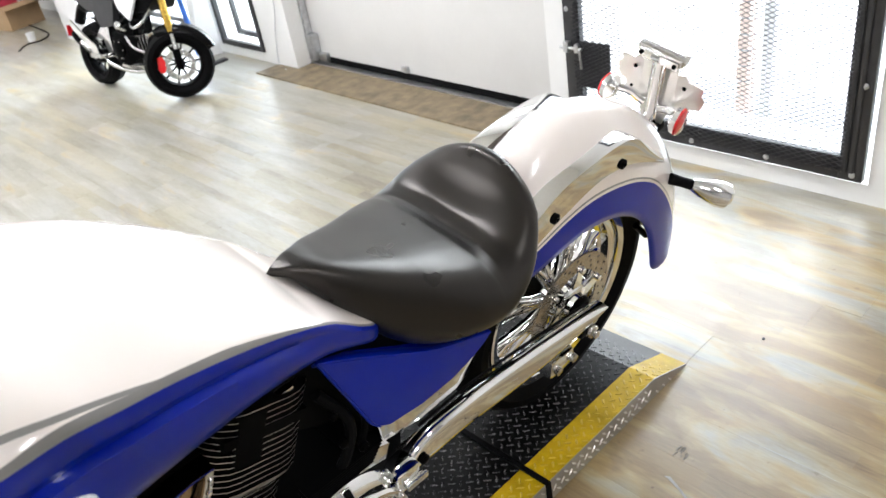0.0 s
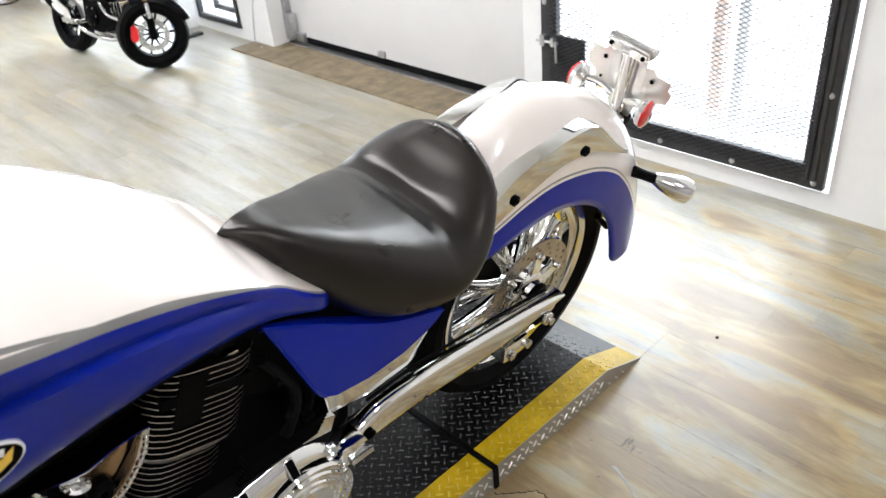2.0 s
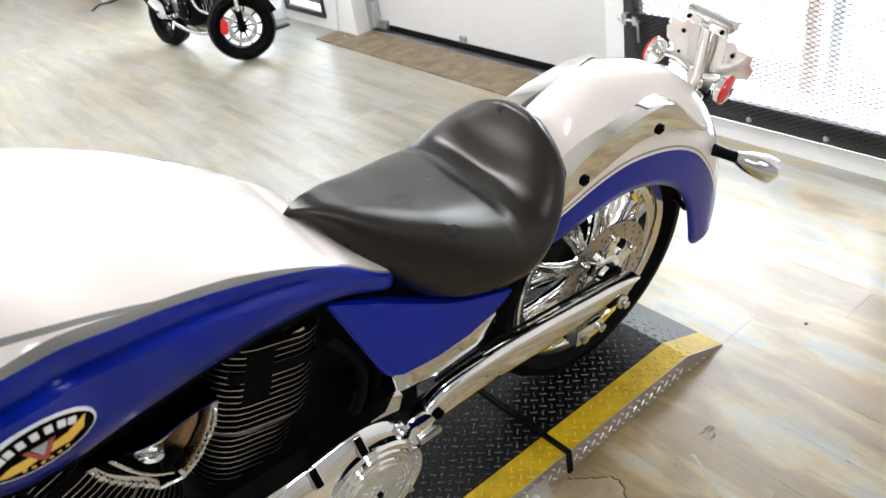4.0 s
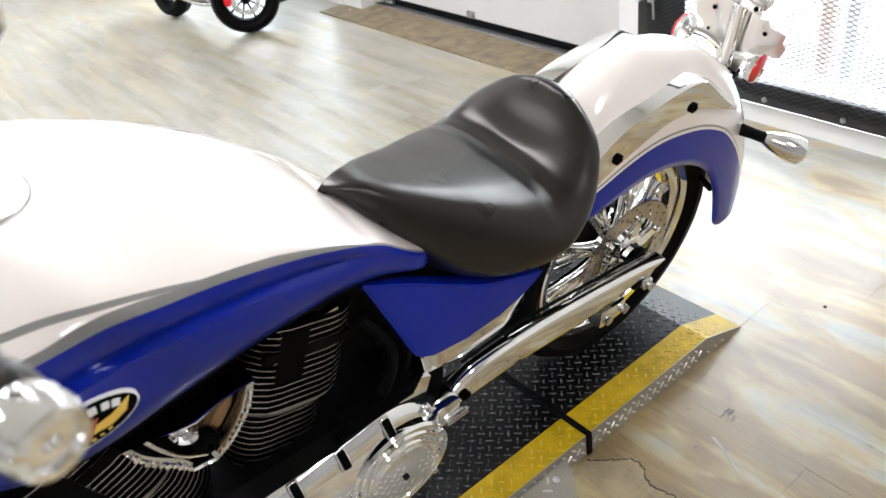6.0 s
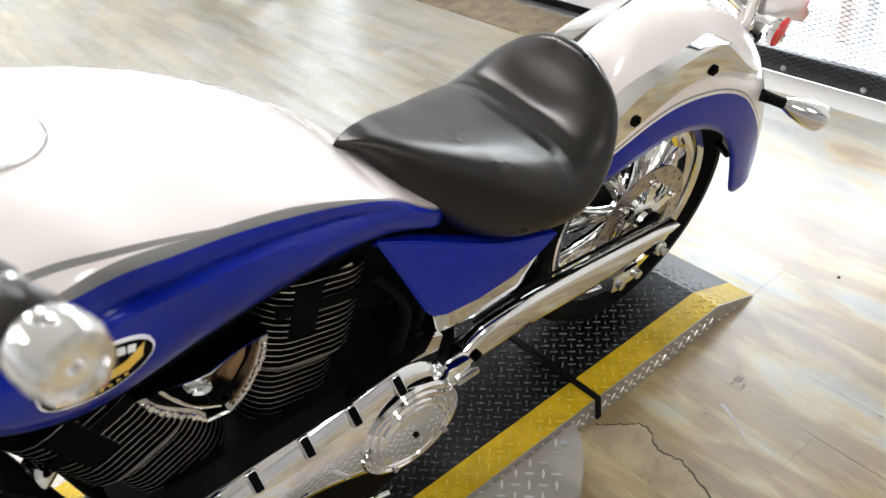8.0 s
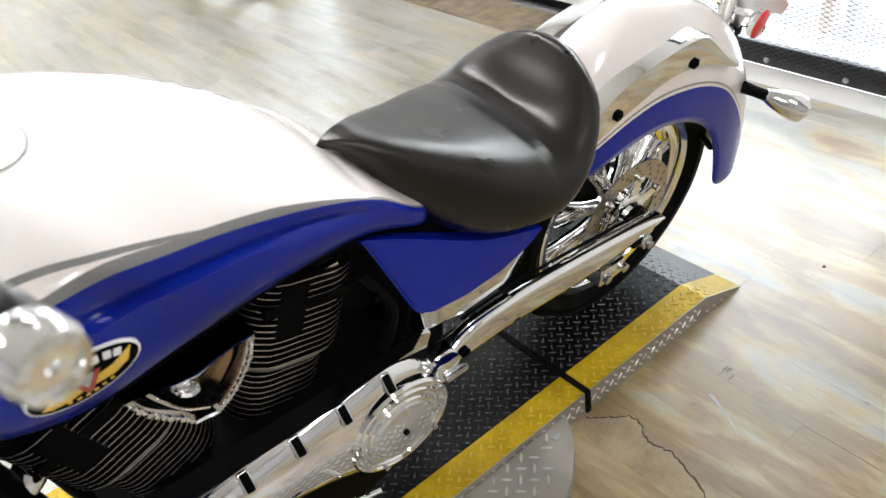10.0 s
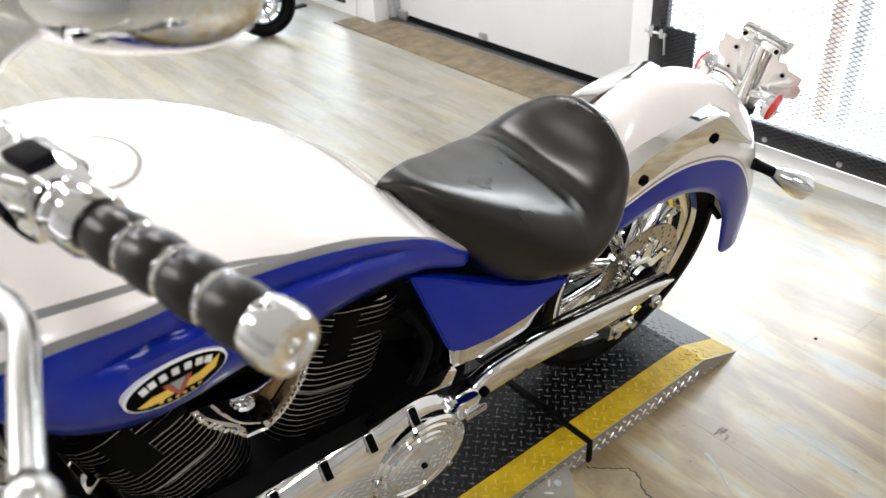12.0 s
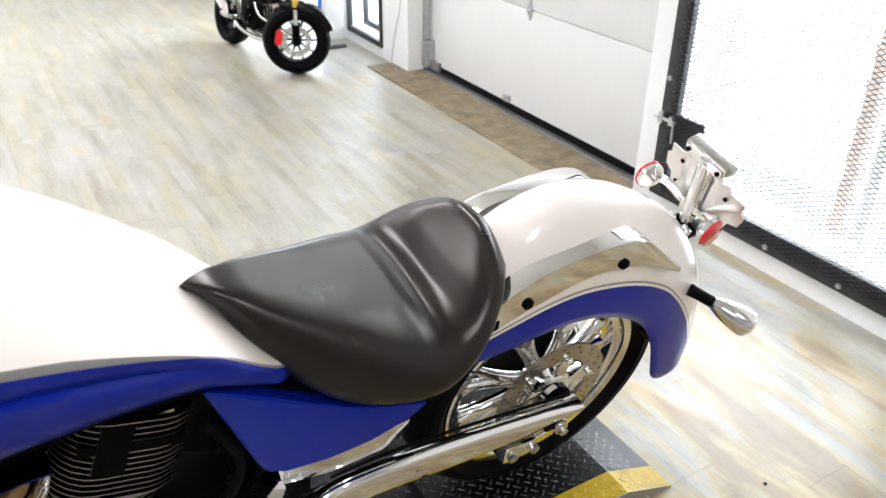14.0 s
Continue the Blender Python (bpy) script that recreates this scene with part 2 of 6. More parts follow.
M["tread_silver"] = surface("bare_aluminium_tread", (0.35, 0.325, 0.275), 0.45, metal=0.6, vary=0.12, scale=10)
# lighter copy of the plate metal, painting glints onto the lugs
M["lug_silver"] = surface("bright_lug", (0.70, 0.68, 0.65), 0.3, metal=0.8, vary=0.08, scale=20)
M["red"] = surface("red_reflector", (0.65, 0.015, 0.02), 0.2, vary=0.08, scale=40, coat=1.0)
M["disc_steel"] = surface("heat_tinted_steel", (0.46, 0.42, 0.37), 0.25, metal=1.0, vary=0.12, scale=30)
M["gold"] = surface("gold_fork", (0.75, 0.48, 0.10), 0.25, metal=1.0, vary=0.1)
M["cardboard"] = surface("cardboard", (0.36, 0.24, 0.13), 0.85, vary=0.12, scale=10)
M["cloth_red"] = surface("red_packaging", (0.45, 0.03, 0.06), 0.6, vary=0.2)
M["plastic_white"] = surface("white_plastic", (0.78, 0.78, 0.78), 0.35, vary=0.03)
M["plastic_blue"] = surface("blue_plastic", (0.05, 0.18, 0.65), 0.35, vary=0.1)
M["plastic_violet"] = surface("violet_wrap", (0.20, 0.10, 0.42), 0.4, vary=0.2)
# brick red paled to put the outdoor glare into the colour
M["brick"] = surface("glare_pale_brick", (0.84, 0.67, 0.59), 0.8, vary=0.2, scale=20)
M["concrete"] = surface("pale_concrete", (0.50, 0.52, 0.54), 0.8, vary=0.1, scale=3)
M["yellow"] = surface("yellow_enamel", (0.75, 0.47, 0.04), 0.3, vary=0.08, coat=1)
M["plastic_grey"] = surface("grey_enamel", (0.30, 0.31, 0.32), 0.3, vary=0.08, coat=1)
M["badge_red"] = surface("dull_red_enamel", (0.36, 0.045, 0.02), 0.35, vary=0.15, coat=1)
M["scrape"] = surface("pale_floor_scrape", (0.37, 0.345, 0.30), 0.35, vary=0.2, scale=40)
M["gloss_black"] = surface("gloss_black_plastic", (0.0025, 0.0025, 0.0027), 0.25, vary=0.2, scale=10, coat=0.12, spec=0.1)
M["amber"] = surface("bronze_bowl", (0.27, 0.175, 0.095), 0.22, metal=0.9, vary=0.2)

# ---- building helpers ----


def mesh_object(name, bm, material, smooth=True):
    me = bpy.data.meshes.new(name)
    bmesh.ops.recalc_face_normals(bm, faces=bm.faces)
    bm.to_mesh(me)
    bm.free()
    for m in material if isinstance(material, (list, tuple)) else [material]:
        me.materials.append(m)
    if smooth:
        me.shade_smooth()
    return me


def thing(name, label="", category="", group="", kind="", at=None):
    """An empty that holds the parts of one thing."""
    e = new(name)
    e.empty_display_size = 0.05
    if at is not None:
        e.matrix_world = at
    return tagged(e, label, category, group, kind)


def part(name, bm, material, parent, label="", smooth=True, sharp=35):
    ob = new(name, mesh_object(name, bm, material, smooth))
    if smooth and sharp:
        ob.data.set_sharp_from_angle(angle=radians(sharp))
    ob.parent = parent
    return tagged(ob, label)


def single(name, bm, material, label="", category="", group="", kind="", smooth=True, sharp=35):
    ob = new(name, mesh_object(name, bm, material, smooth))
    if smooth and sharp:
        ob.data.set_sharp_from_angle(angle=radians(sharp))
    return tagged(ob, label, category, group, kind)


def add_box(bm, x0, x1, y0, y1, z0, z1, bevel=0.0, m=None, mat=0):
    v = bmesh.ops.create_cube(bm, size=1)["verts"]
    bmesh.ops.transform(bm, verts=v, matrix=Matrix.Translation(((x0 + x1) / 2, (y0 + y1) / 2, (z0 + z1) / 2)) @ Matrix.Diagonal((abs(x1 - x0), abs(y1 - y0), abs(z1 - z0), 1)))
    faces = {f for q in v for f in q.link_faces}
    for f in faces:
        f.material_index = mat
    if bevel:
        edges = {e for q in v for e in q.link_edges}
        res = bmesh.ops.bevel(bm, geom=list(edges), offset=bevel, segments=2, affect="EDGES", profile=0.6)
        v = list({q for f in res["faces"] for q in f.verts} | {q for q in v if q.is_valid})
    if m is not None:
        bmesh.ops.transform(bm, verts=[q for q in v if q.is_valid], matrix=m)
    return bm


def box(*a, **k):
    return add_box(bmesh.new(), *a, **k)


def add_loft(bm, rings, closed=True, caps=True, mats=None):
    """Skin between rings of points. mats(i, j) gives the material of the face after ring i, point j."""
    vs = [[bm.verts.new(p) for p in ring] for ring in rings]
    n = len(rings[0])
    for i in range(len(vs) - 1):
        for j in range(n if closed else n - 1):
            k = (j + 1) % n
            f = bm.faces.new((vs[i][j], vs[i][k], vs[i + 1][k], vs[i + 1][j]))
            if mats:
                f.material_index = mats(i, j)
    if caps and closed:
        for ring in (vs[0], vs[-1]):
            bm.faces.new(ring)
    return bm


def loft(rings, **k):
    return add_loft(bmesh.new(), rings, **k)


def spline(points, n):
    """Catmull-Rom through points, n samples a stretch."""
    p = [Vector(q) for q in points]
    p = [2 * p[0] - p[1]] + p + [2 * p[-1] - p[-2]]
    out = []
    for i in range(1, len(p) - 2):
        a, b, c, d = p[i - 1 : i + 3]
        for k in range(n):
            t = k / n
            out.append(0.5 * (2 * b + (c - a) * t + (2 * a - 5 * b + 4 * c - d) * t * t + (3 * b - a - 3 * c + d) * t**3))
    return out + [p[-2]]


def add_tube(bm, points, radius, sides=14, caps=True):
    pts = [Vector(p) for p in points]
    rad = radius if isinstance(radius, (list, tuple)) else [radius] * len(pts)
    rings, up = [], None
    for i, p in enumerate(pts):
        d = (pts[min(i + 1, len(pts) - 1)] - pts[max(i - 1, 0)]).normalized()
        if up is None:
            up = d.orthogonal().normalized()
        up = (up - d * up.dot(d)).normalized()
        side = d.cross(up)
        rings.append([p + rad[i] * (math.cos(a) * up + math.sin(a) * side) for a in (2 * math.pi * k / sides for k in range(sides))])
    return add_loft(bm, rings, caps=caps)


def tube(points, radius, **k):
    return add_tube(bmesh.new(), points, radius, **k)


def add_lathe(bm, profile, m=None, sides=48, closed=False):
    """Turns (radius, height) pairs about local z."""
    m = m or Matrix()
    rings = [[m @ Vector((r * math.cos(a), r * math.sin(a), h)) for a in (2 * math.pi * k / sides for k in range(sides))] for r, h in profile]
    if closed:
        rings.append(rings[0])
    add_loft(bm, rings, caps=not closed)
    if closed:
        bmesh.ops.remove_doubles(bm, verts=bm.verts, dist=1e-6)
    return bm


def lathe(profile, m=None, **k):
    return add_lathe(bmesh.new(), profile, m, **k)


def lerp(table, x):
    """Piecewise smooth value from (x, value) rows."""
    xs, ys = zip(*table)
    return float(np.interp(x, xs, ys))


def smooth_lerp(table, x):
    xs, ys = zip(*table)
    if x <= xs[0]:
        return ys[0]
    if x >= xs[-1]:
        return ys[-1]
    i = max(k for k in range(len(xs)) if xs[k] <= x)
    i = min(i, len(xs) - 2)
    slope = lambda k: (ys[min(k + 1, len(ys) - 1)] - ys[max(k - 1, 0)]) / (xs[min(k + 1, len(xs) - 1)] - xs[max(k - 1, 0)])
    h = xs[i + 1] - xs[i]
    t = (x - xs[i]) / h
    return (2 * t**3 - 3 * t * t + 1) * ys[i] + (t**3 - 2 * t * t + t) * h * slope(i) + (-2 * t**3 + 3 * t * t) * ys[i + 1] + (t**3 - t * t) * h * slope(i + 1)


# turns a lathe's axis from z to y
TO_Y = Matrix.Rotation(radians(-90), 4, "X")

# ---- structure ----
WALL = 1.06
floor = single("floor", box(-6, 1.42, -5, 9, -0.08, -0.004), M["subfloor"], "wood-look laminate floor, worn and glossy, with scuffs", "floor", kind="structure")


def wall_mesh(boxes):
    bm = bmesh.new()
    for b in boxes:
        add_box(bm, *b)
    return bm


T = 1.42
single("wall_east", wall_mesh([
    (WALL, T, -5, -0.05, 0, 3.4), (WALL, T, -0.05, 1.19, 0, 0.075), (WALL, T, -0.05, 1.19, 2.35, 3.4),
    (WALL, T, 1.19, 1.315, 0, 3.4), (WALL, T, 1.315, 3.36, 2.45, 3.4), (WALL, T, 3.36, 3.70, 0, 3.4),
    (WALL, T, 3.70, 4.24, 0, 0.065), (WALL, T, 3.70, 4.24, 2.35, 3.4), (WALL, T, 4.24, 4.40, 0, 3.4),
    (WALL, T, 4.40, 5.6, 0, 0.065), (WALL, T, 4.40, 5.6, 2.35, 3.4), (WALL, T, 5.6, 9, 0, 3.4)]),
    M["wall"], "white painted wall with a gate, a garage door and windows", "wall", kind="structure", smooth=False)
single("wall_north", box(-6, T, 9, 9.15, 0, 3.4), M["pale_wall"], "unseen plain pale wall closing the showroom", "wall", kind="structure", smooth=False)
single("wall_south", box(-6, T, -5.15, -5, 0, 3.4), M["shade_wall"], "unseen closing wall at the south end, greyed to cut bounced light", "wall", kind="structure", smooth=False)
single("wall_west", box(-6.15, -6, -5.15, 9.15, 0, 3.4), M["shade_wall"], "unseen closing wall behind the camera, greyed to cut bounced light", "wall", kind="structure", smooth=False)
single("ceiling", box(-6.15, T, -5.15, 9.15, 3.4, 3.5), M["ceiling"], "plain pale painted ceiling", "ceiling", kind="structure", smooth=False)
single("ground", box(T, 60, -40, 60, -0.12, -0.02), M["concrete"], "pale concrete ground outside in bright daylight", "ground", kind="structure", smooth=False)
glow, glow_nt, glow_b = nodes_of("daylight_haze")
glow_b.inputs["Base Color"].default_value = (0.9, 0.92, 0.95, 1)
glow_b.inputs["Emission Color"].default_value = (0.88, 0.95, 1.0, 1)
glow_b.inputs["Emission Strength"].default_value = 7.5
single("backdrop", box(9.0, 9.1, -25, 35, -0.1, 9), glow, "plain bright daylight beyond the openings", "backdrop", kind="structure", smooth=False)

# ---- the ramp under the motorcycle ----
RAMP_H, RAMP_W = 0.062, 0.67


def lug_rings(cx, cy, z, ang, length, width, height):
    c, s = math.cos(ang), math.sin(ang)
    out = []
    for k, (l, w) in enumerate(((1, 1), (0.72, 0.5))):
        ring = []
        for a in range(8):
            th = 2 * math.pi * a / 8
            u, v = length / 2 * l * math.cos(th), width / 2 * w * math.sin(th)
            ring.append((cx + u * c - v * s, cy + u * s + v * c, z + height * k))
        out.append(ring)
    return out


def tread(x0, x1, y0, y1, place, pitch=0.0215, size=0.0205):
    """Raised lozenges, each pointing at the middle of its neighbours; place(u, v, h) puts them on a plate."""
    verts, faces = [], []
    g, m = pitch / math.sqrt(2), size * 0.36
    na, nb = int((x1 - x0) / g) + 1, int((y1 - y0) / g) + 1
    for i in range(na + 1):
        for j in range(nb + 1):
            if (i + j) % 2:
                continue
            u, v = x0 + i * g, y0 + (j + 0.5) * g
            if not (x0 + m < u < x1 - m and y0 + m < v < y1 - m):
                continue
            ang = radians(45 if i % 2 else -45)
            a, b = lug_rings(u, v, 0, ang, size, size * 0.28, 0.0026)
            o = len(verts)
            verts += [place(*p) for p in a + b]
            faces += [(o + k, o + (k + 1) % 8, o + 8 + (k + 1) % 8, o + 8 + k) for k in range(8)] + [tuple(o + 8 + k for k in range(8))]
    me = bpy.data.meshes.new("tread")
    me.from_pydata(verts, [], faces)
    return me


def tread_part(parent, material, *a, **k):
    ob = new("tread", tread(*a, **k))
    ob.data.materials.append(material)
    ob.parent = parent
    return tagged(ob, kind="stuff")


def on_ramp(x, y, h):
    z = RAMP_H if x < -0.155 else RAMP_H * max(0.0, -x / 0.155)
    return (x, y, z + h)


def ramp_section(name, x0, x1, label, tip):
    e = thing(name, label, "ramp", group="lift ramp sections")
    prof = [(x0, 0.0), (x0, RAMP_H)] + ([(-0.155, RAMP_H), (0.0, 0.004), (0.0, 0.0)] if tip else [(x1, RAMP_H), (x1, 0.0)])

    def slab(y0, y1):
        return loft([[(x, y0, z) for x, z in prof], [(x, y1, z) for x, z in prof]])

    part("deck", slab(0.078, RAMP_W - 0.078), M["tread_black"], e, smooth=False)
    part("safety_stripe", slab(0.002, 0.078), M["tread_yellow"], e, "yellow painted tread plate stripe", smooth=False)
    part("safety_stripe", slab(RAMP_W - 0.078, RAMP_W - 0.002), M["tread_yellow"], e, "yellow painted tread plate stripe", smooth=False)
    part("side_skirt", slab(0.0, 0.002), M["tread_silver"], e, "bare aluminium tread plate edge", smooth=False)
    part("side_skirt", slab(RAMP_W - 0.002, RAMP_W), M["tread_silver"], e, "bare aluminium tread plate edge", smooth=False)
    tread_part(e, M["lug_black"], x0 + 0.004, x1, 0.08, RAMP_W - 0.08, on_ramp)
    tread_part(e, M["lug_yellow"], x0 + 0.004, x1, 0.003, 0.078, on_ramp)
    tread_part(e, M["lug_yellow"], x0 + 0.004, x1, RAMP_W - 0.077, RAMP_W - 0.003, on_ramp)
    tread_part(e, M["lug_silver"], x0 + 0.004, min(x1, -0.17), 0.006, RAMP_H - 0.002, lambda x, v, h: (x, -h, v))
    if tip:
        tread_part(e, M["lug_silver"], -0.175, -0.075, 0.002, 0.030, lambda x, v, h: (x, -h, v))
    return e


ramp_section("ramp", -0.596, 0.0, "black diamond tread ramp end with yellow edge stripes", True)
ramp_section("ramp", -2.75, -0.604, "long black diamond tread ramp with yellow edge stripes", False)

# ---- motorcycle ----
LEAN = 11.5
bike = thing("motorcycle", "white and blue cruiser motorcycle with chrome, leaning on its stand", "motorcycle", at=pose(0, 0.205, RAMP_H, LEAN, 0, 0))

# rear wheel
AX, AZ = -0.36, 0.330
wheel_at = Matrix.Translation((AX, 0, AZ)) @ TO_Y
wheel = thing("rear_wheel")
wheel.parent = bike
wheel.location = (0.012, 0.052, 0.006)
R = 0.325
tyre_profile = [(0.246, -0.054), (0.258, -0.066), (0.278, -0.080), (0.298, -0.078), (0.314, -0.060), (0.322, -0.028), (R, 0), (0.322, 0.028), (0.314, 0.054), (0.298, 0.071), (0.275, 0.073), (0.252, 0.064), (0.240, 0.054), (0.225, 0.0)]
part("tyre", lathe(tyre_profile, wheel_at, sides=96, closed=True), M["rubber"], wheel, "black rubber tyre")
half_rim = [(0.252, -0.058), (0.250, -0.064), (0.244, -0.066), (0.228, -0.062), (0.225, -0.057), (0.224, -0.051), (0.218, -0.049), (0.209, -0.045), (0.206, -0.038), (0.202, -0.028), (0.194, -0.022), (0.192, -0.012)]
part("rim", lathe(half_rim + [(r, -h) for r, h in half_rim[::-1]] + [(0.234, 0.0)], wheel_at, sides=120, closed=True), M["chrome"], wheel, "polished chrome rim with a stepped lip", sharp=25)

# rear fender: crown line, skirt edge and colour boundary share stations
FENDER = [((-0.70, 0.68), (-0.715, 0.645), 0.30), ((-0.64, 0.755), (-0.645, 0.625), 0.29), ((-0.56, 0.825), (-0.57, 0.625), 0.28), ((-0.47, 0.866), (-0.50, 0.634), 0.28), ((-0.39, 0.872), (-0.43, 0.638), 0.29),
          ((-0.30, 0.848), (-0.36, 0.628), 0.31), ((-0.20, 0.797), (-0.28, 0.597), 0.36), ((-0.11, 0.730), (-0.21, 0.545), 0.42), ((-0.04, 0.650), (-0.16, 0.475), 0.48),
          ((0.02, 0.555), (-0.13, 0.40), 0.55), ((0.05, 0.46), (-0.113, 0.350), 0.62), ((0.058, 0.38), (-0.096, 0.327), 0.72), ((0.05, 0.315), (-0.074, 0.318), 0.9)]


def fender_rings():
    crown = spline([(c[0], 0, c[1]) for c, e, b in FENDER], 4)
    edge = spline([(e[0], 0, e[1]) for c, e, b in FENDER], 4)
    frac = spline([(b, 0, 0) for c, e, b in FENDER], 4)
    rings = []
    for c, e, b in zip(crown, edge, frac):
        b = min(b.x, 0.9)
        tb = math.asin(b ** 1.12)
        th = [tb * k / 6 for k in range(6)] + [tb, tb + 0.028, tb + 0.05] + [tb + 0.05 + (math.pi / 2 - tb - 0.05) * k / 12 for k in range(1, 13)]
        half = []
        for a in th:
            f, g = math.sin(a) ** (1 / 1.12), max(0.0, math.cos(a)) ** (1 / 1.12)
            half.append((e + (c - e) * f) + Vector((0, -0.100 * g, 0)))
        rings.append(half + [Vector((p.x, -p.y, p.z)) for p in half[-2::-1]])
    return rings


def fender_mat(i, j):
    k = min(j, 39 - j)
    return 1 if k < 6 else 0 if k == 6 else 2 if k == 7 else 0


fr = fender_rings()
fend = part("rear_fender", loft(fr, closed=False, mats=fender_mat), [M["white_paint"], M["blue_paint"], M["grey_paint"]], bike, "white rear fender with a blue sweep and grey pinstripe")
sol = fend.modifiers.new("thickness", "SOLIDIFY")
sol.thickness, sol.offset = 0.004, 1

# seat: height field over a teardrop plan
SEAT_W_NEAR = [(-1.092, 0.0), (-1.086, 0.0050), (-1.07, 0.0180), (-1.05, 0.0350), (-1.0, 0.0777), (-0.95, 0.1142), (-0.9, 0.1462), (-0.85, 0.1721), (-0.8, 0.1880), (-0.74, 0.1939), (-0.67, 0.1784), (-0.62, 0.1448), (-0.585, 0.1002), (-0.562, 0.0595), (-0.555, 0.0)]
SEAT_W_FAR = [(-1.092, 0.0), (-1.086, 0.0050), (-1.07, 0.0175), (-1.05, 0.0340), (-1.0, 0.073), (-0.95, 0.1037), (-0.9, 0.1300), (-0.85, 0.1565), (-0.8, 0.1781), (-0.74, 0.189), (-0.67, 0.1783), (-0.62, 0.1453), (-0.585, 0.1022), (-0.562, 0.0613), (-0.555, 0.0)]
SEAT_Z = [(-1.092, 0.888), (-1.08, 0.893), (-1.05, 0.8946), (-1.02, 0.8873), (-0.97, 0.8657), (-0.9, 0.8352), (-0.83, 0.8090), (-0.77, 0.7870), (-0.742, 0.775), (-0.7, 0.7774), (-0.66, 0.8041), (-0.625, 0.8405), (-0.6, 0.8576), (-0.575, 0.8441), (-0.555, 0.7952)]
SEAT_B = [(-1.092, 0.881), (-1.07, 0.874), (-1.055, 0.858), (-1.03, 0.812), (-1.0, 0.765), (-0.95, 0.705), (-0.9, 0.6705), (-0.84, 0.6568), (-0.76, 0.6611), (-0.68, 0.6950), (-0.6, 0.7600), (-0.555, 0.7834)]
SEAT_DISH = [(-1.03, 0.0), (-0.93, 0.001), (-0.86, 0.004), (-0.80, 0.012), (-0.745, 0.026), (-0.70, 0.030), (-0.66, 0.018), (-0.62, -0.015), (-0.57, -0.03)]


def seat_rings():
    rings = []
    n = 240
    for i in range(n + 1):
        t = i / n
        x = -1.092 + 0.537 * (0.5 - 0.5 * math.cos(math.pi * t))
        wn, wf = max(0.001, smooth_lerp(SEAT_W_NEAR, x)), max(0.001, smooth_lerp(SEAT_W_FAR, x))
        zt, zb, ds = smooth_lerp(SEAT_Z, x), smooth_lerp(SEAT_B, x), smooth_lerp(SEAT_DISH, x)
        zb = min(zb, zt - 0.010)
        yc = 0.0246 * (x + 1.09) / 0.54
        shift = 0.0187 * (1 - (x + 1.09) / 0.54) * min(1.0, (x + 1.092) / 0.06)
        wn, wf = wn + shift, max(0.001, wf - shift)
        mid = zt * 0.36 + zb * 0.64
        edge = 2.8 + 2.4 * max(0.0, min(1.0, (-0.76 - x) / 0.12))
        ring = []
        for k in range(61):
            u = -1 + k / 30
            v = math.copysign(math.sin(abs(u) * math.pi / 2) ** 0.92, u)
            a = abs(v)
            w = wn if v < 0 else wf
            top = zt + ds * a**2
            fall = 1 - max(0.0, 1 - a**edge) ** 0.56
            # cross seam: a sharp pleat with the two pads swelling on each side of it
            d = x + 0.728 + 0.020 * a**2
            inner = max(0.0, 1 - (a / 0.80) ** 6)
            pleat = (-0.0020 * math.exp(-abs(d) / 0.0032) + 0.0024 * math.exp(-(((d + 0.026) / 0.026) ** 2)) + 0.0010 * math.exp(-(((d - 0.012) / 0.010) ** 2))) * inner
            # hollow of the rear pad inside its rolled rim
            g = math.hypot((x + 0.652) / 0.062, a / 0.60)
            hollow = -0.0070 / (1 + math.exp((g - 0.80) / 0.16)) * max(0.0, min(1.0, (d - 0.004) / 0.030))
            ring.append((x, yc + w * v, top - (top - mid) * fall + pleat + hollow))
        # welt round the lower edge, then the underside
        ring.append((x, yc + wf * 0.985, mid - 0.30 * (mid - zb)))
        for k in range(1, 24):
            v = 1 - k / 12
            a = abs(v)
            ring.append((x, yc + (wn if v < 0 else wf) * v * 0.975, zb + (mid - zb) * 0.62 * a**6))
        ring.append((x, yc - wn * 0.985, mid - 0.30 * (mid - zb)))
        rings.append(ring)
    return rings


part("seat", loft(seat_rings()), M["leather"], bike, "black leather solo seat with a stitched cross seam", sharp=80)

# fuel tank
TANK_TOP = [(-1.682, 1.056), (-1.675, 1.070), (-1.65, 1.080), (-1.60, 1.091), (-1.52, 1.096), (-1.44, 1.086), (-1.36, 1.065), (-1.27, 1.028), (-1.18, 0.970), (-1.12, 0.917), (-1.06, 0.850), (-1.02, 0.812), (-0.985, 0.786), (-0.965, 0.772), (-0.95, 0.756)]
TANK_W = [(-1.682, 0.172), (-1.675, 0.186), (-1.65, 0.203), (-1.60, 0.216), (-1.50, 0.222), (-1.40, 0.211), (-1.30, 0.192), (-1.20, 0.167), (-1.10, 0.139), (-1.03, 0.121), (-1.005, 0.115), (-0.985, 0.107), (-0.970, 0.093), (-0.958, 0.068), (-0.95, 0.025)]
TANK_BOT = [(-1.682, 0.965), (-1.675, 0.948), (-1.65, 0.905), (-1.60, 0.858), (-1.54, 0.834), (-1.48, 0.832), (-1.40, 0.838), (-1.30, 0.836), (-1.20, 0.822), (-1.10, 0.794), (-1.03, 0.757), (-0.985, 0.732), (-0.965, 0.734), (-0.95, 0.742)]
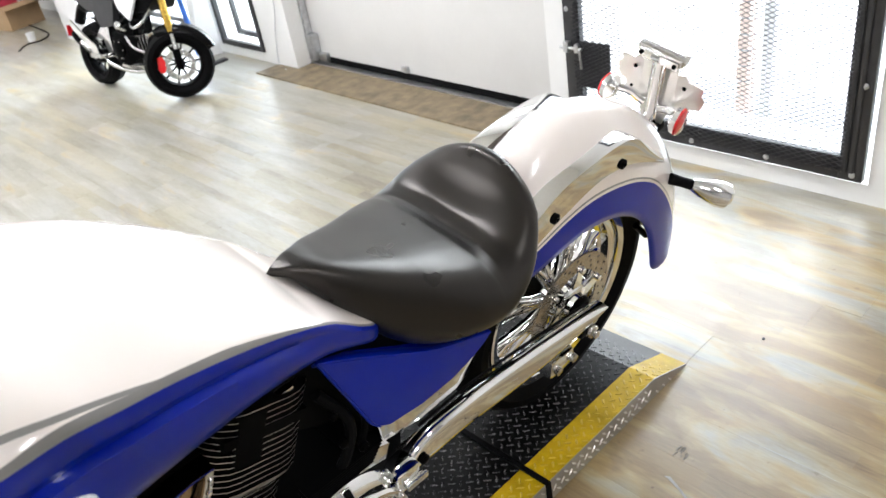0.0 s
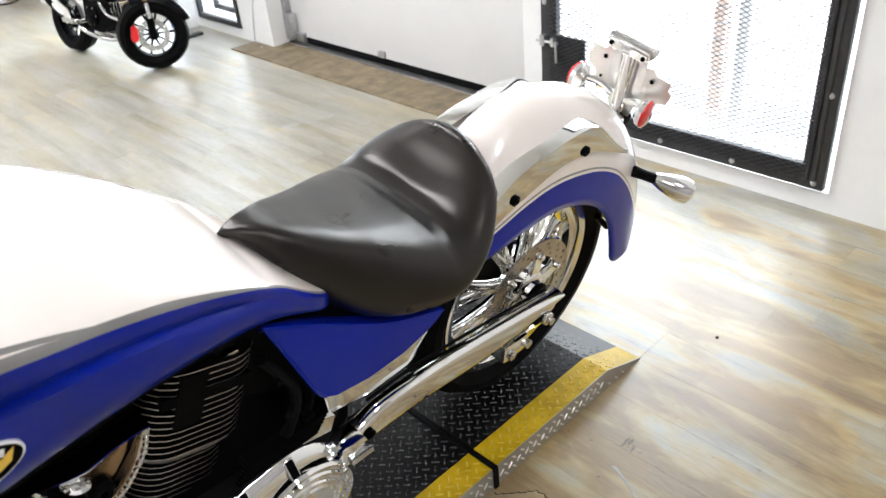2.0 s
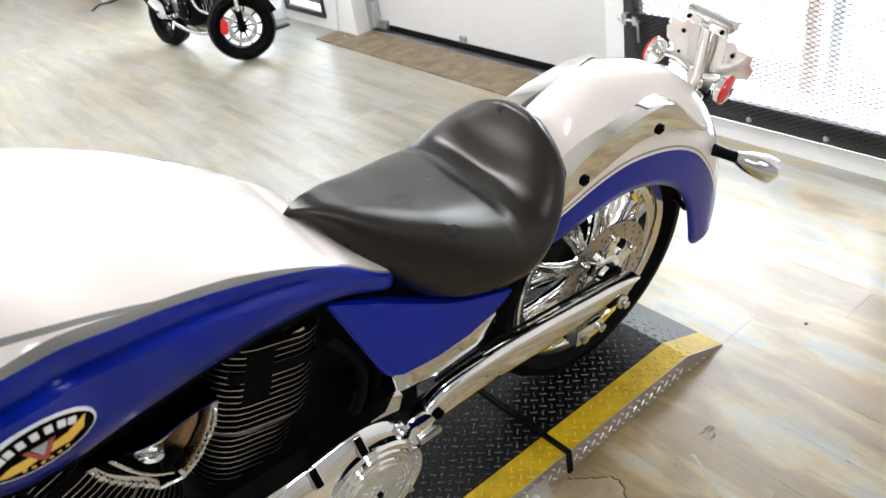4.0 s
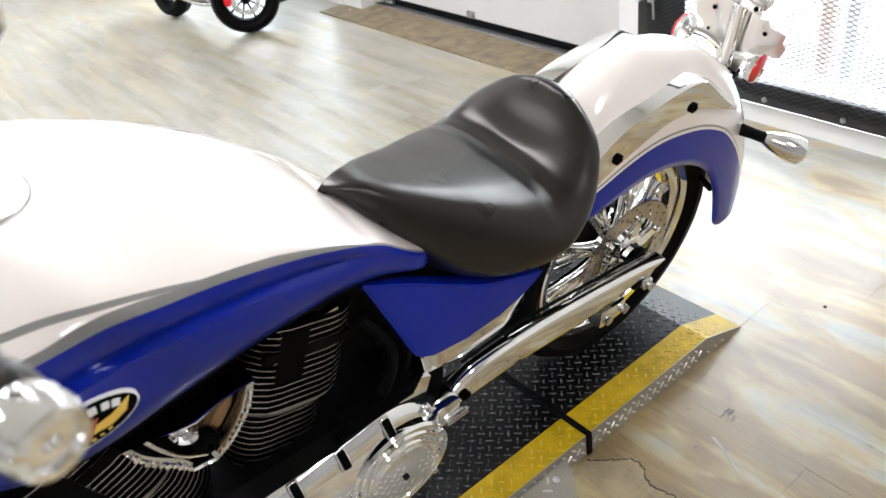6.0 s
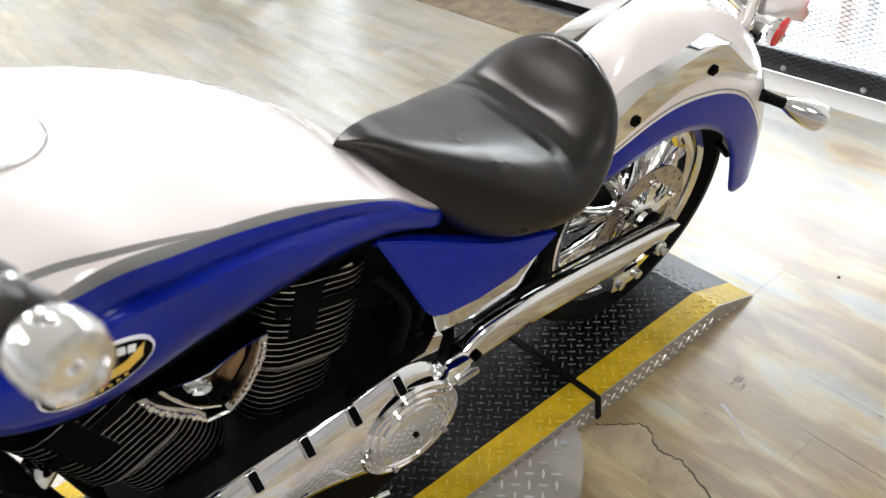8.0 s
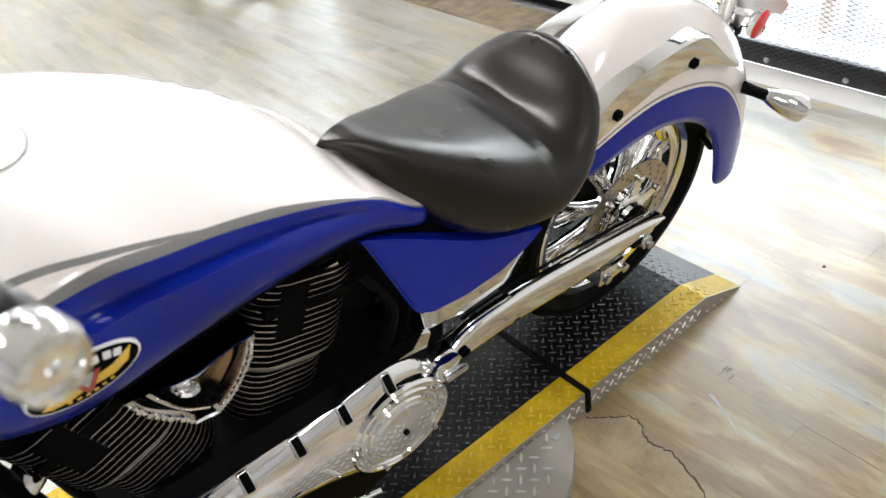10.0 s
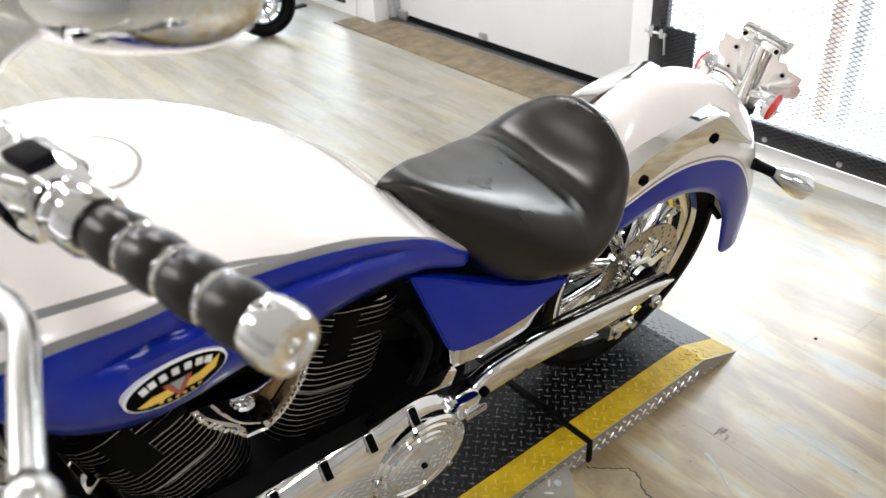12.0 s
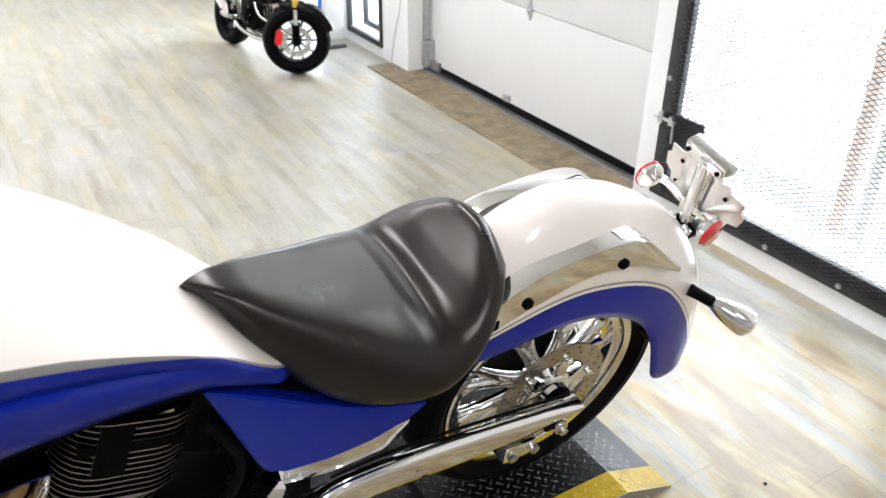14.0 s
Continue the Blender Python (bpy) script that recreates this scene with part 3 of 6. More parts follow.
TANK_BLUE = [(-1.682, 1.012), (-1.66, 1.024), (-1.60, 1.037), (-1.52, 1.037), (-1.45, 1.036), (-1.396, 1.022), (-1.33, 1.002), (-1.26, 0.973), (-1.174, 0.928), (-1.08, 0.866), (-1.02, 0.808), (-0.985, 0.778), (-0.965, 0.765), (-0.95, 0.750)]
TANK_STRIPE = [(-1.682, 1.056), (-1.66, 1.068), (-1.60, 1.078), (-1.50, 1.075), (-1.44, 1.060), (-1.38, 1.038), (-1.326, 1.012), (-1.25, 0.972), (-1.17, 0.927), (-1.02, 0.812), (-0.95, 0.758)]


TANK_N = 120
TANK_X = [-1.682 + 0.732 * (0.35 * k / TANK_N + 0.65 * (0.5 - 0.5 * math.cos(math.pi * k / TANK_N))) for k in range(TANK_N + 1)]


def tank_rings():
    rings = []
    for x in TANK_X:
        w, zt, zb, zc, zs = (smooth_lerp(q, x) for q in (TANK_W, TANK_TOP, TANK_BOT, TANK_BLUE, TANK_STRIPE))
        zs = zc + 0.62 * (zs - zc)
        zk = zc - 0.225 * (zc - zb)
        # the crease fades out towards the tail
        cr = max(0.0, min(1.0, (-1.05 - x) / 0.14, (x + 1.62) / 0.10))
        half = []
        for k in range(9):
            a = k / 8
            half.append((0.70 + 0.300 * math.sin(math.pi / 2 * min(1, a * 1.12)) - 0.004 * max(0, a - 0.75) * 4, zb + (zk - 0.006 - zb) * a**1.5))
        half.append((1.0 - 0.062 * cr, zk - 0.001))
        half.append((1.0 - 0.048 * cr, zk + 0.006))
        half += [(0.995 - 0.016 * cr, zk + (zc - zk) * 0.45), (0.970, zc)]
        y0 = half[-1][0]
        h = max(0.010, zt - zc)
        lo = min((0.010 if x < -1.25 else 0.010 - 0.0078 * min(1, (x + 1.25) / 0.15)) / h, 0.25)
        f = max(0.0, min(1.0, (-1.08 - x) / 0.24))
        zs, th = zc + lo * h + (zs - zc - lo * h) * f, 0.002 * f
        s0 = max(lo + 0.004, min(0.75, (zs - th - zc) / h))
        s1 = max(s0 + 0.004, min(0.85, (zs + th - zc) / h))
        # the pale wedge between the stripes tapers to a point
        lo += (s0 - lo - 0.002) * max(0.0, min(1.0, (x + 1.50) / 0.125)) ** 1.4
        ts = [lo, (lo + s0) / 2, s0, s1] + [1 - (1 - s1) * (1 - k / 16) ** 1.5 for k in range(1, 17)]
        for t in ts:
            half.append((y0 * max(0.0, 1 - t**1.9) ** (1 / 1.75), zc + h * t))
        pts = [(x, -w * u, z) for u, z in half]
        rings.append(pts + [(x, -y, z) for x, y, z in pts[-2::-1]])
    return rings


def tank_mat(i, j):
    k = min(j, 63 - j)
    x = (TANK_X[i] + TANK_X[i + 1]) / 2
    if k < 12:
        return 1
    if k == 12 or (x < -1.09 and (k == 15 or (x > -1.375 and k in (13, 14)))):
        return 2
    return 0


part("fuel_tank", loft(tank_rings(), mats=tank_mat), [M["white_paint"], M["blue_paint"], M["grey_paint"]], bike, "white and blue fuel tank with grey dividing stripes", sharp=60)

# side cover
COVER = [(-1.098, 0.780), (-1.066, 0.696), (-1.037, 0.618), (-1.028, 0.600), (-1.016, 0.586), (-0.999, 0.577), (-0.927, 0.568), (-0.849, 0.571), (-0.795, 0.583), (-0.761, 0.595), (-0.744, 0.606), (-0.858, 0.645), (-0.939, 0.688), (-1.022, 0.738)]


def cover_y(z):
    return -0.106 - 0.16 * (0.79 - z)


def plate(outline, y_out, y_in, bulge=0.0, bevel=0.006):
    """A panel with a rounded rim: outline in x, z; outer face at y_out."""
    c = Vector((sum(p[0] for p in outline) / len(outline), 0, sum(p[1] for p in outline) / len(outline)))
    s = 1 if y_out > y_in else -1

    def ring(scale, y):
        return [(c.x + (x - c.x) * scale, y, c.z + (z - c.z) * scale) for x, z in outline]

    span = max(abs(x - c.x) for x, z in outline)
    k = 1 - bevel / span
    return loft([ring(1, y_in), ring(1, y_out - s * bevel), ring(1 - 0.3 * (1 - k), y_out - s * bevel * 0.3), ring(k, y_out), ring(k * 0.6, y_out + s * bulge * 0.7), ring(k * 0.25, y_out + s * bulge)])


def cover_ring(shrink, out):
    cx, cz = -0.945, 0.652
    return [(cx + (x - cx) * shrink, cover_y(cz + (z - cz) * shrink) + out, cz + (z - cz) * shrink) for x, z in COVER]


part("side_cover", loft([cover_ring(0.97, 0.045), cover_ring(1.0, 0.008), cover_ring(0.996, 0.003), cover_ring(0.975, 0.0), cover_ring(0.6, -0.003), cover_ring(0.25, -0.004)]), M["blue_paint"], bike, "blue painted side cover", sharp=40)
COVER_EDGE = [(-1.096, 0.779), (-1.022, 0.739), (-0.939, 0.689), (-0.858, 0.646), (-0.746, 0.607)]
part("cover_shoulder", loft([[(x, cover_y(z) + o, z + h) for o, h in ((0.006, -0.006), (0.0, -0.001), (0.001, 0.002), (0.006, 0.003), (0.022, -0.001), (0.028, -0.008), (0.034, -0.040))] for x, _, z in spline([(x, 0, z) for x, z in COVER_EDGE], 6)]), M["blue_paint"], bike, "blue ledge along the top of the side cover", sharp=60)
part("cover_hem", tube(spline([(x, cover_y(z) + 0.004, z) for x, z in COVER[:5]], 5), 0.0030, sides=8), M["blue_paint"], bike)

# belt guard bar
GUARD = [((-0.965, 0.412), (-0.965, 0.375)), ((-0.90, 0.443), (-0.90, 0.370)), ((-0.80, 0.447), (-0.80, 0.370)), ((-0.70, 0.440), (-0.70, 0.360)), ((-0.60, 0.428), (-0.60, 0.353)), ((-0.50, 0.415), (-0.50, 0.354)), ((-0.43, 0.405), (-0.43, 0.361)), ((-0.37, 0.394), (-0.38, 0.368)), ((-0.338, 0.387), (-0.340, 0.381))]


def bar_rings(pairs, yc, half):
    top, bot = spline([(a[0], 0, a[1]) for a, b in pairs], 4), spline([(b[0], 0, b[1]) for a, b in pairs], 4)
    rings = []
    for a, b in zip(top, bot):
        m, h = (a + b) / 2, (a - b) / 2
        rings.append([m + h * (abs(math.sin(t)) ** 0.7 * (1 if math.sin(t) >= 0 else -1)) + Vector((0, yc + half * abs(math.cos(t)) ** 0.7 * (1 if math.cos(t) >= 0 else -1), 0)) for t in (2 * math.pi * k / 24 for k in range(24))])
    return rings


part("belt_guard", loft(bar_rings(GUARD, -0.115, 0.019)), M["chrome"], bike, "chrome belt guard bar", sharp=50)
part("guard_trim", tube(spline([(a[0], -0.098, a[1] + 0.0015) for a, b in GUARD[1:-1]], 4), 0.0035, sides=8), M["rubber"], bike, "black rubber strip along the guard")

# ---- motorcycle, continued ----


def side_y(x, y, z):
    return Matrix.Translation((x, y, z)) @ Matrix.Rotation(radians(90), 4, "X")


# wheel details: forked spokes, disc, hub, axle
for k in range(14):
    a = 2 * math.pi * (k // 2) / 7 + 0.2
    f = -1 if k % 2 else 1
    c = Vector((AX, 0, AZ))
    rings = []
    for r, turn, w, yy, th in ((0.040, 0.0, 0.020, -0.040, 0.030), (0.09, 0.05, 0.015, -0.030, 0.034), (0.14, 0.11, 0.013, -0.018, 0.032), (0.17, 0.15, 0.014, -0.010, 0.034), (0.200, 0.17, 0.026, -0.004, 0.050)):
        b = a + f * turn
        d, n = Vector((math.cos(b), 0, math.sin(b))), Vector((-math.sin(b), 0, math.cos(b)))
        q = c + d * r + Vector((0, yy, 0))
        rings.append([q + n * (w * math.cos(t)) + Vector((0, th / 2 * math.sin(t), 0)) for t in (2 * math.pi * i / 12 for i in range(12))])
    part("spoke", loft(rings), M["chrome"], wheel)


def disc_mesh(r0, r1, thick, holes):
    """A drilled disc about z: rings of quads with openings left out."""
    bm = bmesh.new()
    nr, na = 7, 108
    grid = {}
    for s in (0, 1):
        for i in range(nr + 1):
            for j in range(na):
                a = 2 * math.pi * j / na
                r = r0 + (r1 - r0) * i / nr
                grid[s, i, j] = bm.verts.new((r * math.cos(a), r * math.sin(a), thick * s))
    gone = lambda i, j: i in (1, 3, 5) and (j + i * 2) % 6 == 0 and holes
    for i in range(nr):
        for j in range(na):
            k = (j + 1) % na
            if gone(i, j):
                for (p, q) in (((i, j), (i + 1, j)), ((i + 1, j), (i + 1, k)), ((i + 1, k), (i, k)), ((i, k), (i, j))):
                    bm.faces.new((grid[0, *p], grid[0, *q], grid[1, *q], grid[1, *p]))
                continue
            for s in (0, 1):
                bm.faces.new((grid[s, i, j], grid[s, i + 1, j], grid[s, i + 1, k], grid[s, i, k]))
    for i in (0, nr):
        for j in range(na):
            k = (j + 1) % na
            bm.faces.new((grid[0, i, j], grid[0, i, k], grid[1, i, k], grid[1, i, j]))
    return bm


def placed(bm, m):
    bmesh.ops.transform(bm, verts=bm.verts, matrix=m)
    return bm


part("brake_disc", placed(disc_mesh(0.096, 0.142, 0.005, 1), side_y(AX, -0.088, AZ)), M["disc_steel"], wheel, "drilled steel brake disc", sharp=30)
for k in range(6):
    a = 2 * math.pi * k / 6 + 0.3
    c = Vector((AX, -0.086, AZ))
    at = lambda r, b: c + Vector((r * math.cos(b), 0, r * math.sin(b)))
    arm = [at(0.045, a - 0.4), at(0.078, a - 0.17), at(0.104, a - 0.13), at(0.104, a + 0.13), at(0.078, a + 0.17), at(0.045, a + 0.4)]
    part("carrier_arm", loft([arm, [p + Vector((0, -0.009, 0)) for p in arm]]), M["chrome"], wheel, sharp=30)
    part("rotor_bolt", lathe([(0, 0), (0.008, 0), (0.008, 0.008), (0.005, 0.010), (0, 0.010)], side_y(AX + 0.099 * math.cos(a), -0.094, AZ + 0.099 * math.sin(a)), sides=12), M["chrome"], wheel)
part("hub", lathe([(0.0, -0.05), (0.05, -0.05), (0.052, 0.0), (0.056, 0.006), (0.05, 0.012), (0.038, 0.016), (0.034, 0.026), (0.0, 0.028)], side_y(AX, -0.084, AZ), sides=40), M["chrome"], wheel)
part("hub_seal", lathe([(0.014, 0.0), (0.036, 0.0), (0.036, 0.006), (0.030, 0.010), (0.016, 0.010), (0.014, 0.0)], side_y(AX, -0.112, AZ), sides=28), M["engine_black"], wheel)
part("axle_nut", lathe([(0, 0), (0.022, 0), (0.022, 0.012), (0.014, 0.016), (0.014, 0.03), (0, 0.03)], side_y(AX + 0.005, -0.130, AZ - 0.005), sides=20), M["chrome"], wheel)
part("valve_stem", tube([(AX + 0.12, -0.045, AZ - 0.185), (AX + 0.11, -0.065, AZ - 0.17)], 0.004, sides=8), M["rubber"], wheel)

# caliper under the guard bar and its bracket
cal = part("brake_caliper", box(-0.515, -0.43, -0.120, -0.055, 0.262, 0.315, bevel=0.014), M["chrome"], bike, "chrome brake caliper")
for x in (-0.495, -0.44):
    part("caliper_bolt", lathe([(0, 0), (0.011, 0), (0.011, 0.01), (0, 0.012)], side_y(x, -0.119, 0.288), sides=14), M["satin"], cal)
part("caliper_bracket", loft([[(-0.47, -0.075, 0.25), (-0.44, -0.075, 0.25), (-0.35, -0.075, 0.34), (-0.39, -0.075, 0.35)], [(-0.47, -0.06, 0.25), (-0.44, -0.06, 0.25), (-0.35, -0.06, 0.34), (-0.39, -0.06, 0.35)]]), M["satin"], bike)
part("swingarm", loft([[(x, y, z) for y, z in ((-0.105, z0), (-0.085, z0), (-0.085, z1), (-0.105, z1))] for x, z0, z1 in ((-1.0, 0.36, 0.415), (-0.7, 0.355, 0.40), (-0.40, 0.345, 0.375), (-0.345, 0.35, 0.37))]), M["satin"], bike, "polished swingarm")
part("brake_link", loft([[(x, y, z) for y, z in ((-0.104, z0), (-0.092, z0), (-0.092, z1), (-0.104, z1))] for x, z0, z1 in ((-0.535, 0.396, 0.420), (-0.46, 0.378, 0.402), (-0.39, 0.360, 0.378))]), M["satin"], bike)
# guard bolts and slot clips
for x, z in ((-0.925, 0.405),):
    part("guard_bolt", lathe([(0, 0), (0.011, 0), (0.011, 0.006), (0.006, 0.009), (0, 0.009)], side_y(x, -0.136, z), sides=14), M["engine_black"], bike)
adj = part("axle_adjuster", lathe([(0, 0), (0.017, 0), (0.018, 0.004), (0.016, 0.010), (0.010, 0.012), (0.010, 0.020), (0.006, 0.022), (0, 0.022)], side_y(-0.392, -0.128, 0.345), sides=18), M["satin"], bike)
part("lug", box(-0.425, -0.385, -0.128, -0.105, 0.335, 0.362, bevel=0.006), M["engine_black"], adj)

part("fender_stay", tube([(-0.145, -0.060, 0.470), (-0.098, -0.066, 0.418)], 0.008, sides=12), M["engine_black"], bike, "black stay at the fender tip")

# chrome fender rails, both sides
RAIL = [((-0.64, 0.722), (-0.64, 0.662)), ((-0.60, 0.762), (-0.60, 0.697)), ((-0.531, 0.797), (-0.49, 0.733)), ((-0.43, 0.812), (-0.40, 0.752)), ((-0.34, 0.815), (-0.31, 0.742)), ((-0.285, 0.797), (-0.255, 0.722)), ((-0.22, 0.742), (-0.205, 0.700)), ((-0.165, 0.697), (-0.165, 0.682))]
for s in (-1, 1):
    lift, out = (0.016, 0.012) if s > 0 else (0.0, 0.0)
    top = spline([(a[0], 0, a[1] + lift) for a, b in RAIL], 4)
    bot = spline([(b[0], 0, b[1]) for a, b in RAIL], 4)
    rings = []
    for a, b in zip(top, bot):
        ring = []
        for f, o in ((0, 0.062), (0.0, 0.098), (0.06, 0.106), (0.5, 0.109), (0.94, 0.108), (1, 0.103), (1, 0.09)):
            q = a.lerp(b, f)
            ring.append((q.x, s * (o + out), q.z))
        rings.append(ring)
    rail = part("fender_rail", loft(rings), M["chrome"], bike, "chrome fender rail", sharp=40)
    for x, z in ((-0.547, 0.742), (-0.337, 0.762)):
        part("rail_bolt", lathe([(0, 0), (0.011, 0), (0.011, 0.005), (0.006, 0.008), (0.0, 0.004)], Matrix.Translation((x, s * (0.108 + out), z)) @ Matrix.Rotation(radians(-90 * s), 4, "X"), sides=16), M["engine_black"], rail)
    part("rail_block", box(-0.645, -0.60, s * 0.098, s * 0.110, 0.70, 0.725, bevel=0.004), M["engine_black"], rail)

# licence bracket with reflectors
brk = thing("plate_bracket")
brk.parent = bike
tilt = pose(-0.02, 0.020, 0.67, 6, -8, 0)
arc = [(-0.020 * math.cos(radians(t)), 0.020 * math.sin(radians(t))) for t in range(-90, 91, 18)]
part("channel", placed(loft([[(x * w - 0.004, y * w, z) for x, y in arc] for z, w in ((-0.01, 0.75), (0.04, 0.85), (0.12, 1.0), (0.188, 1.1))]), tilt), M["chrome"], brk, "half-round chrome channel", sharp=60)
part("lamp_bar", placed(box(-0.022, 0.016, -0.058, 0.058, 0.184, 0.208, bevel=0.010), tilt), M["satin"], brk, "rounded grey plate lamp bar")
part("lamp_plate", placed(box(-0.026, -0.021, -0.050, 0.050, 0.180, 0.200, bevel=0.002), tilt), M["chrome"], brk)
for y in (-0.042, 0.042):
    part("bar_screw", placed(lathe([(0, 0), (0.005, 0), (0.005, 0.003), (0, 0.003)], Matrix.Translation((-0.026, y, 0.191)) @ Matrix.Rotation(radians(-90), 4, "Y"), sides=10), tilt), M["engine_black"], brk)
web = [(-0.026, 0.0), (0.026, 0.0), (0.045, 0.07), (0.044, 0.15), (0.040, 0.182), (-0.040, 0.182), (-0.044, 0.15), (-0.045, 0.07)]
part("web", placed(loft([[(0.004, y, z) for y, z in web], [(0.0, y, z) for y, z in web]]), tilt), M["bracket"], brk)
for s in (-1, 1):
    out = [(0.044, 0.045), (0.080, 0.060), (0.086, 0.078), (0.108, 0.085), (0.114, 0.112), (0.104, 0.122), (0.106, 0.142), (0.070, 0.146), (0.060, 0.160), (0.044, 0.155)]
    part("wing_plate", placed(loft([[(0.004 + 0.12 * (y - 0.044), s * y, z) for y, z in out], [(0.12 * (y - 0.044), s * y, z) for y, z in out]]), tilt), M["bracket"], brk, "brushed side wing")
    for y, z, r in ((0.064, 0.128, 0.005), (0.066, 0.072, 0.0035)):
        part("wing_hole", placed(lathe([(0, 0), (r, 0), (r, 0.002), (0, 0.002)], Matrix.Translation((0.12 * (y - 0.044) - 0.001, s * y, z)) @ Matrix.Rotation(radians(-90), 4, "Y"), sides=12), tilt), M["engine_black"], brk)
    rm = tilt @ Matrix.Translation((-0.050, s * 0.103, 0.086)) @ Matrix.Rotation(radians(-96 * s), 4, "Z") @ Matrix.Rotation(radians(-90), 4, "Y")
    part("reflector", lathe([(0, 0.003), (0.026, 0.001), (0.031, -0.002), (0.0325, -0.007), (0, -0.007)], rm, sides=32), M["red"], brk, "round red reflector")
    part("reflector_cup", lathe([(0, -0.006), (0.029, -0.006), (0.0295, -0.002), (0.031, -0.003), (0.030, -0.018), (0.018, -0.028), (0, -0.030)], rm, sides=32), M["chrome"], brk)
    part("reflector_arm", placed(tube(spline([(-0.035, s * 0.085, 0.080), (-0.018, s * 0.055, 0.072), (-0.010, s * 0.02, 0.055)], 4), 0.010, sides=10), tilt), M["chrome"], brk)
part("base_block", placed(box(-0.03, 0.02, -0.03, 0.03, -0.02, 0.006, bevel=0.006), tilt), M["engine_black"], brk)
for y in (-0.022, 0.022):
    part("base_bolt", placed(lathe([(0, 0), (0.012, 0), (0.012, 0.012), (0.006, 0.016), (0, 0.016)], pose(-0.022, y, 0.004, 0, -40, 0), sides=14), tilt), M["chrome"], brk)

# rear turn signals
for s in (-1, 1):
    sig = thing("turn_signal")
    sig.parent = bike
    p0, p1 = Vector((-0.075, s * 0.088, 0.585)), Vector((-0.035, s * 0.125, 0.565))
    part("stalk", tube([p0, p0.lerp(p1, 0.5), p1], [0.014, 0.0125, 0.013], sides=16), M["rubber"], sig, "black rubber stalk")
    a, b = p1, Vector((0.022, s * 0.198, 0.535))
    part("housing", tube([a.lerp(b, t) for t in (-0.05, 0.0, 0.2, 0.45, 0.7, 0.9, 1.0, 1.03)], [0.010, 0.014, 0.021, 0.028, 0.032, 0.030, 0.020, 0.005], sides=22), M["chrome"], sig, "teardrop chrome housing")
    part("lens", tube([a.lerp(b, t) + Vector((0.012, 0, 0.004)) for t in (0.5, 0.6, 0.8, 0.95)], [0.008, 0.021, 0.021, 0.008], sides=16), M["chrome"], sig)

# engine: crankcase, frame, cylinders
part("crankcase", loft([[(x, s * w, z) for s in (-1, 1) for z in ((z0, z1) if s < 0 else (z1, z0))] for x, w, z0, z1 in ((-1.56, 0.06, 0.25, 0.42), (-1.48, 0.105, 0.16, 0.52), (-1.2, 0.115, 0.12, 0.52), (-1.0, 0.11, 0.15, 0.50), (-0.93, 0.08, 0.25, 0.45))]), M["engine_black"], bike, "black crankcase")
part("frame_spine", loft([[(x, s * w, z) for s in (-1, 1) for z in ((z0, z1) if s < 0 else (z1, z0))] for x, w, z0, z1 in ((-1.64, 0.04, 0.90, 0.98), (-1.45, 0.05, 0.80, 0.93), (-1.1, 0.085, 0.62, 0.80), (-0.9, 0.095, 0.55, 0.72), (-0.68, 0.07, 0.55, 0.73))]), M["engine_black"], bike)
part("battery_box", box(-1.06, -0.76, -0.075, 0.075, 0.42, 0.69, bevel=0.02), M["engine_black"], bike)
part("down_tube", tube(spline([(-1.70, -0.03, 1.0), (-1.66, -0.06, 0.8), (-1.60, -0.09, 0.5), (-1.55, -0.10, 0.25), (-1.45, -0.10, 0.15)], 5), 0.019), M["engine_black"], bike)
part("down_tube", tube(spline([(-1.70, 0.03, 1.0), (-1.66, 0.06, 0.8), (-1.60, 0.09, 0.5), (-1.55, 0.10, 0.25), (-1.45, 0.10, 0.15)], 5), 0.019), M["engine_black"], bike)
part("seat_pan", loft([[(x, s * w, z) for s in (-1, 1) for z in ((z0, z1) if s < 0 else (z1, z0))] for x, w, z0, z1 in ((-1.02, 0.06, 0.74, 0.82), (-0.92, 0.09, 0.66, 0.735), (-0.80, 0.10, 0.64, 0.715), (-0.68, 0.09, 0.64, 0.715), (-0.60, 0.08, 0.70, 0.75))]), M["engine_black"], bike)


def fin_outline(hx, hy, r):
    pts = []
    for cx, cy, a0 in ((hx - r, hy - r, 0), (-hx + r, hy - r, 90), (-hx + r, -hy + r, 180), (hx - r, -hy + r, 270)):
        for k in range(6):
            a = radians(a0 + 90 * k / 5)
            pts.append((cx + r * math.cos(a), cy + r * math.sin(a)))
    return pts


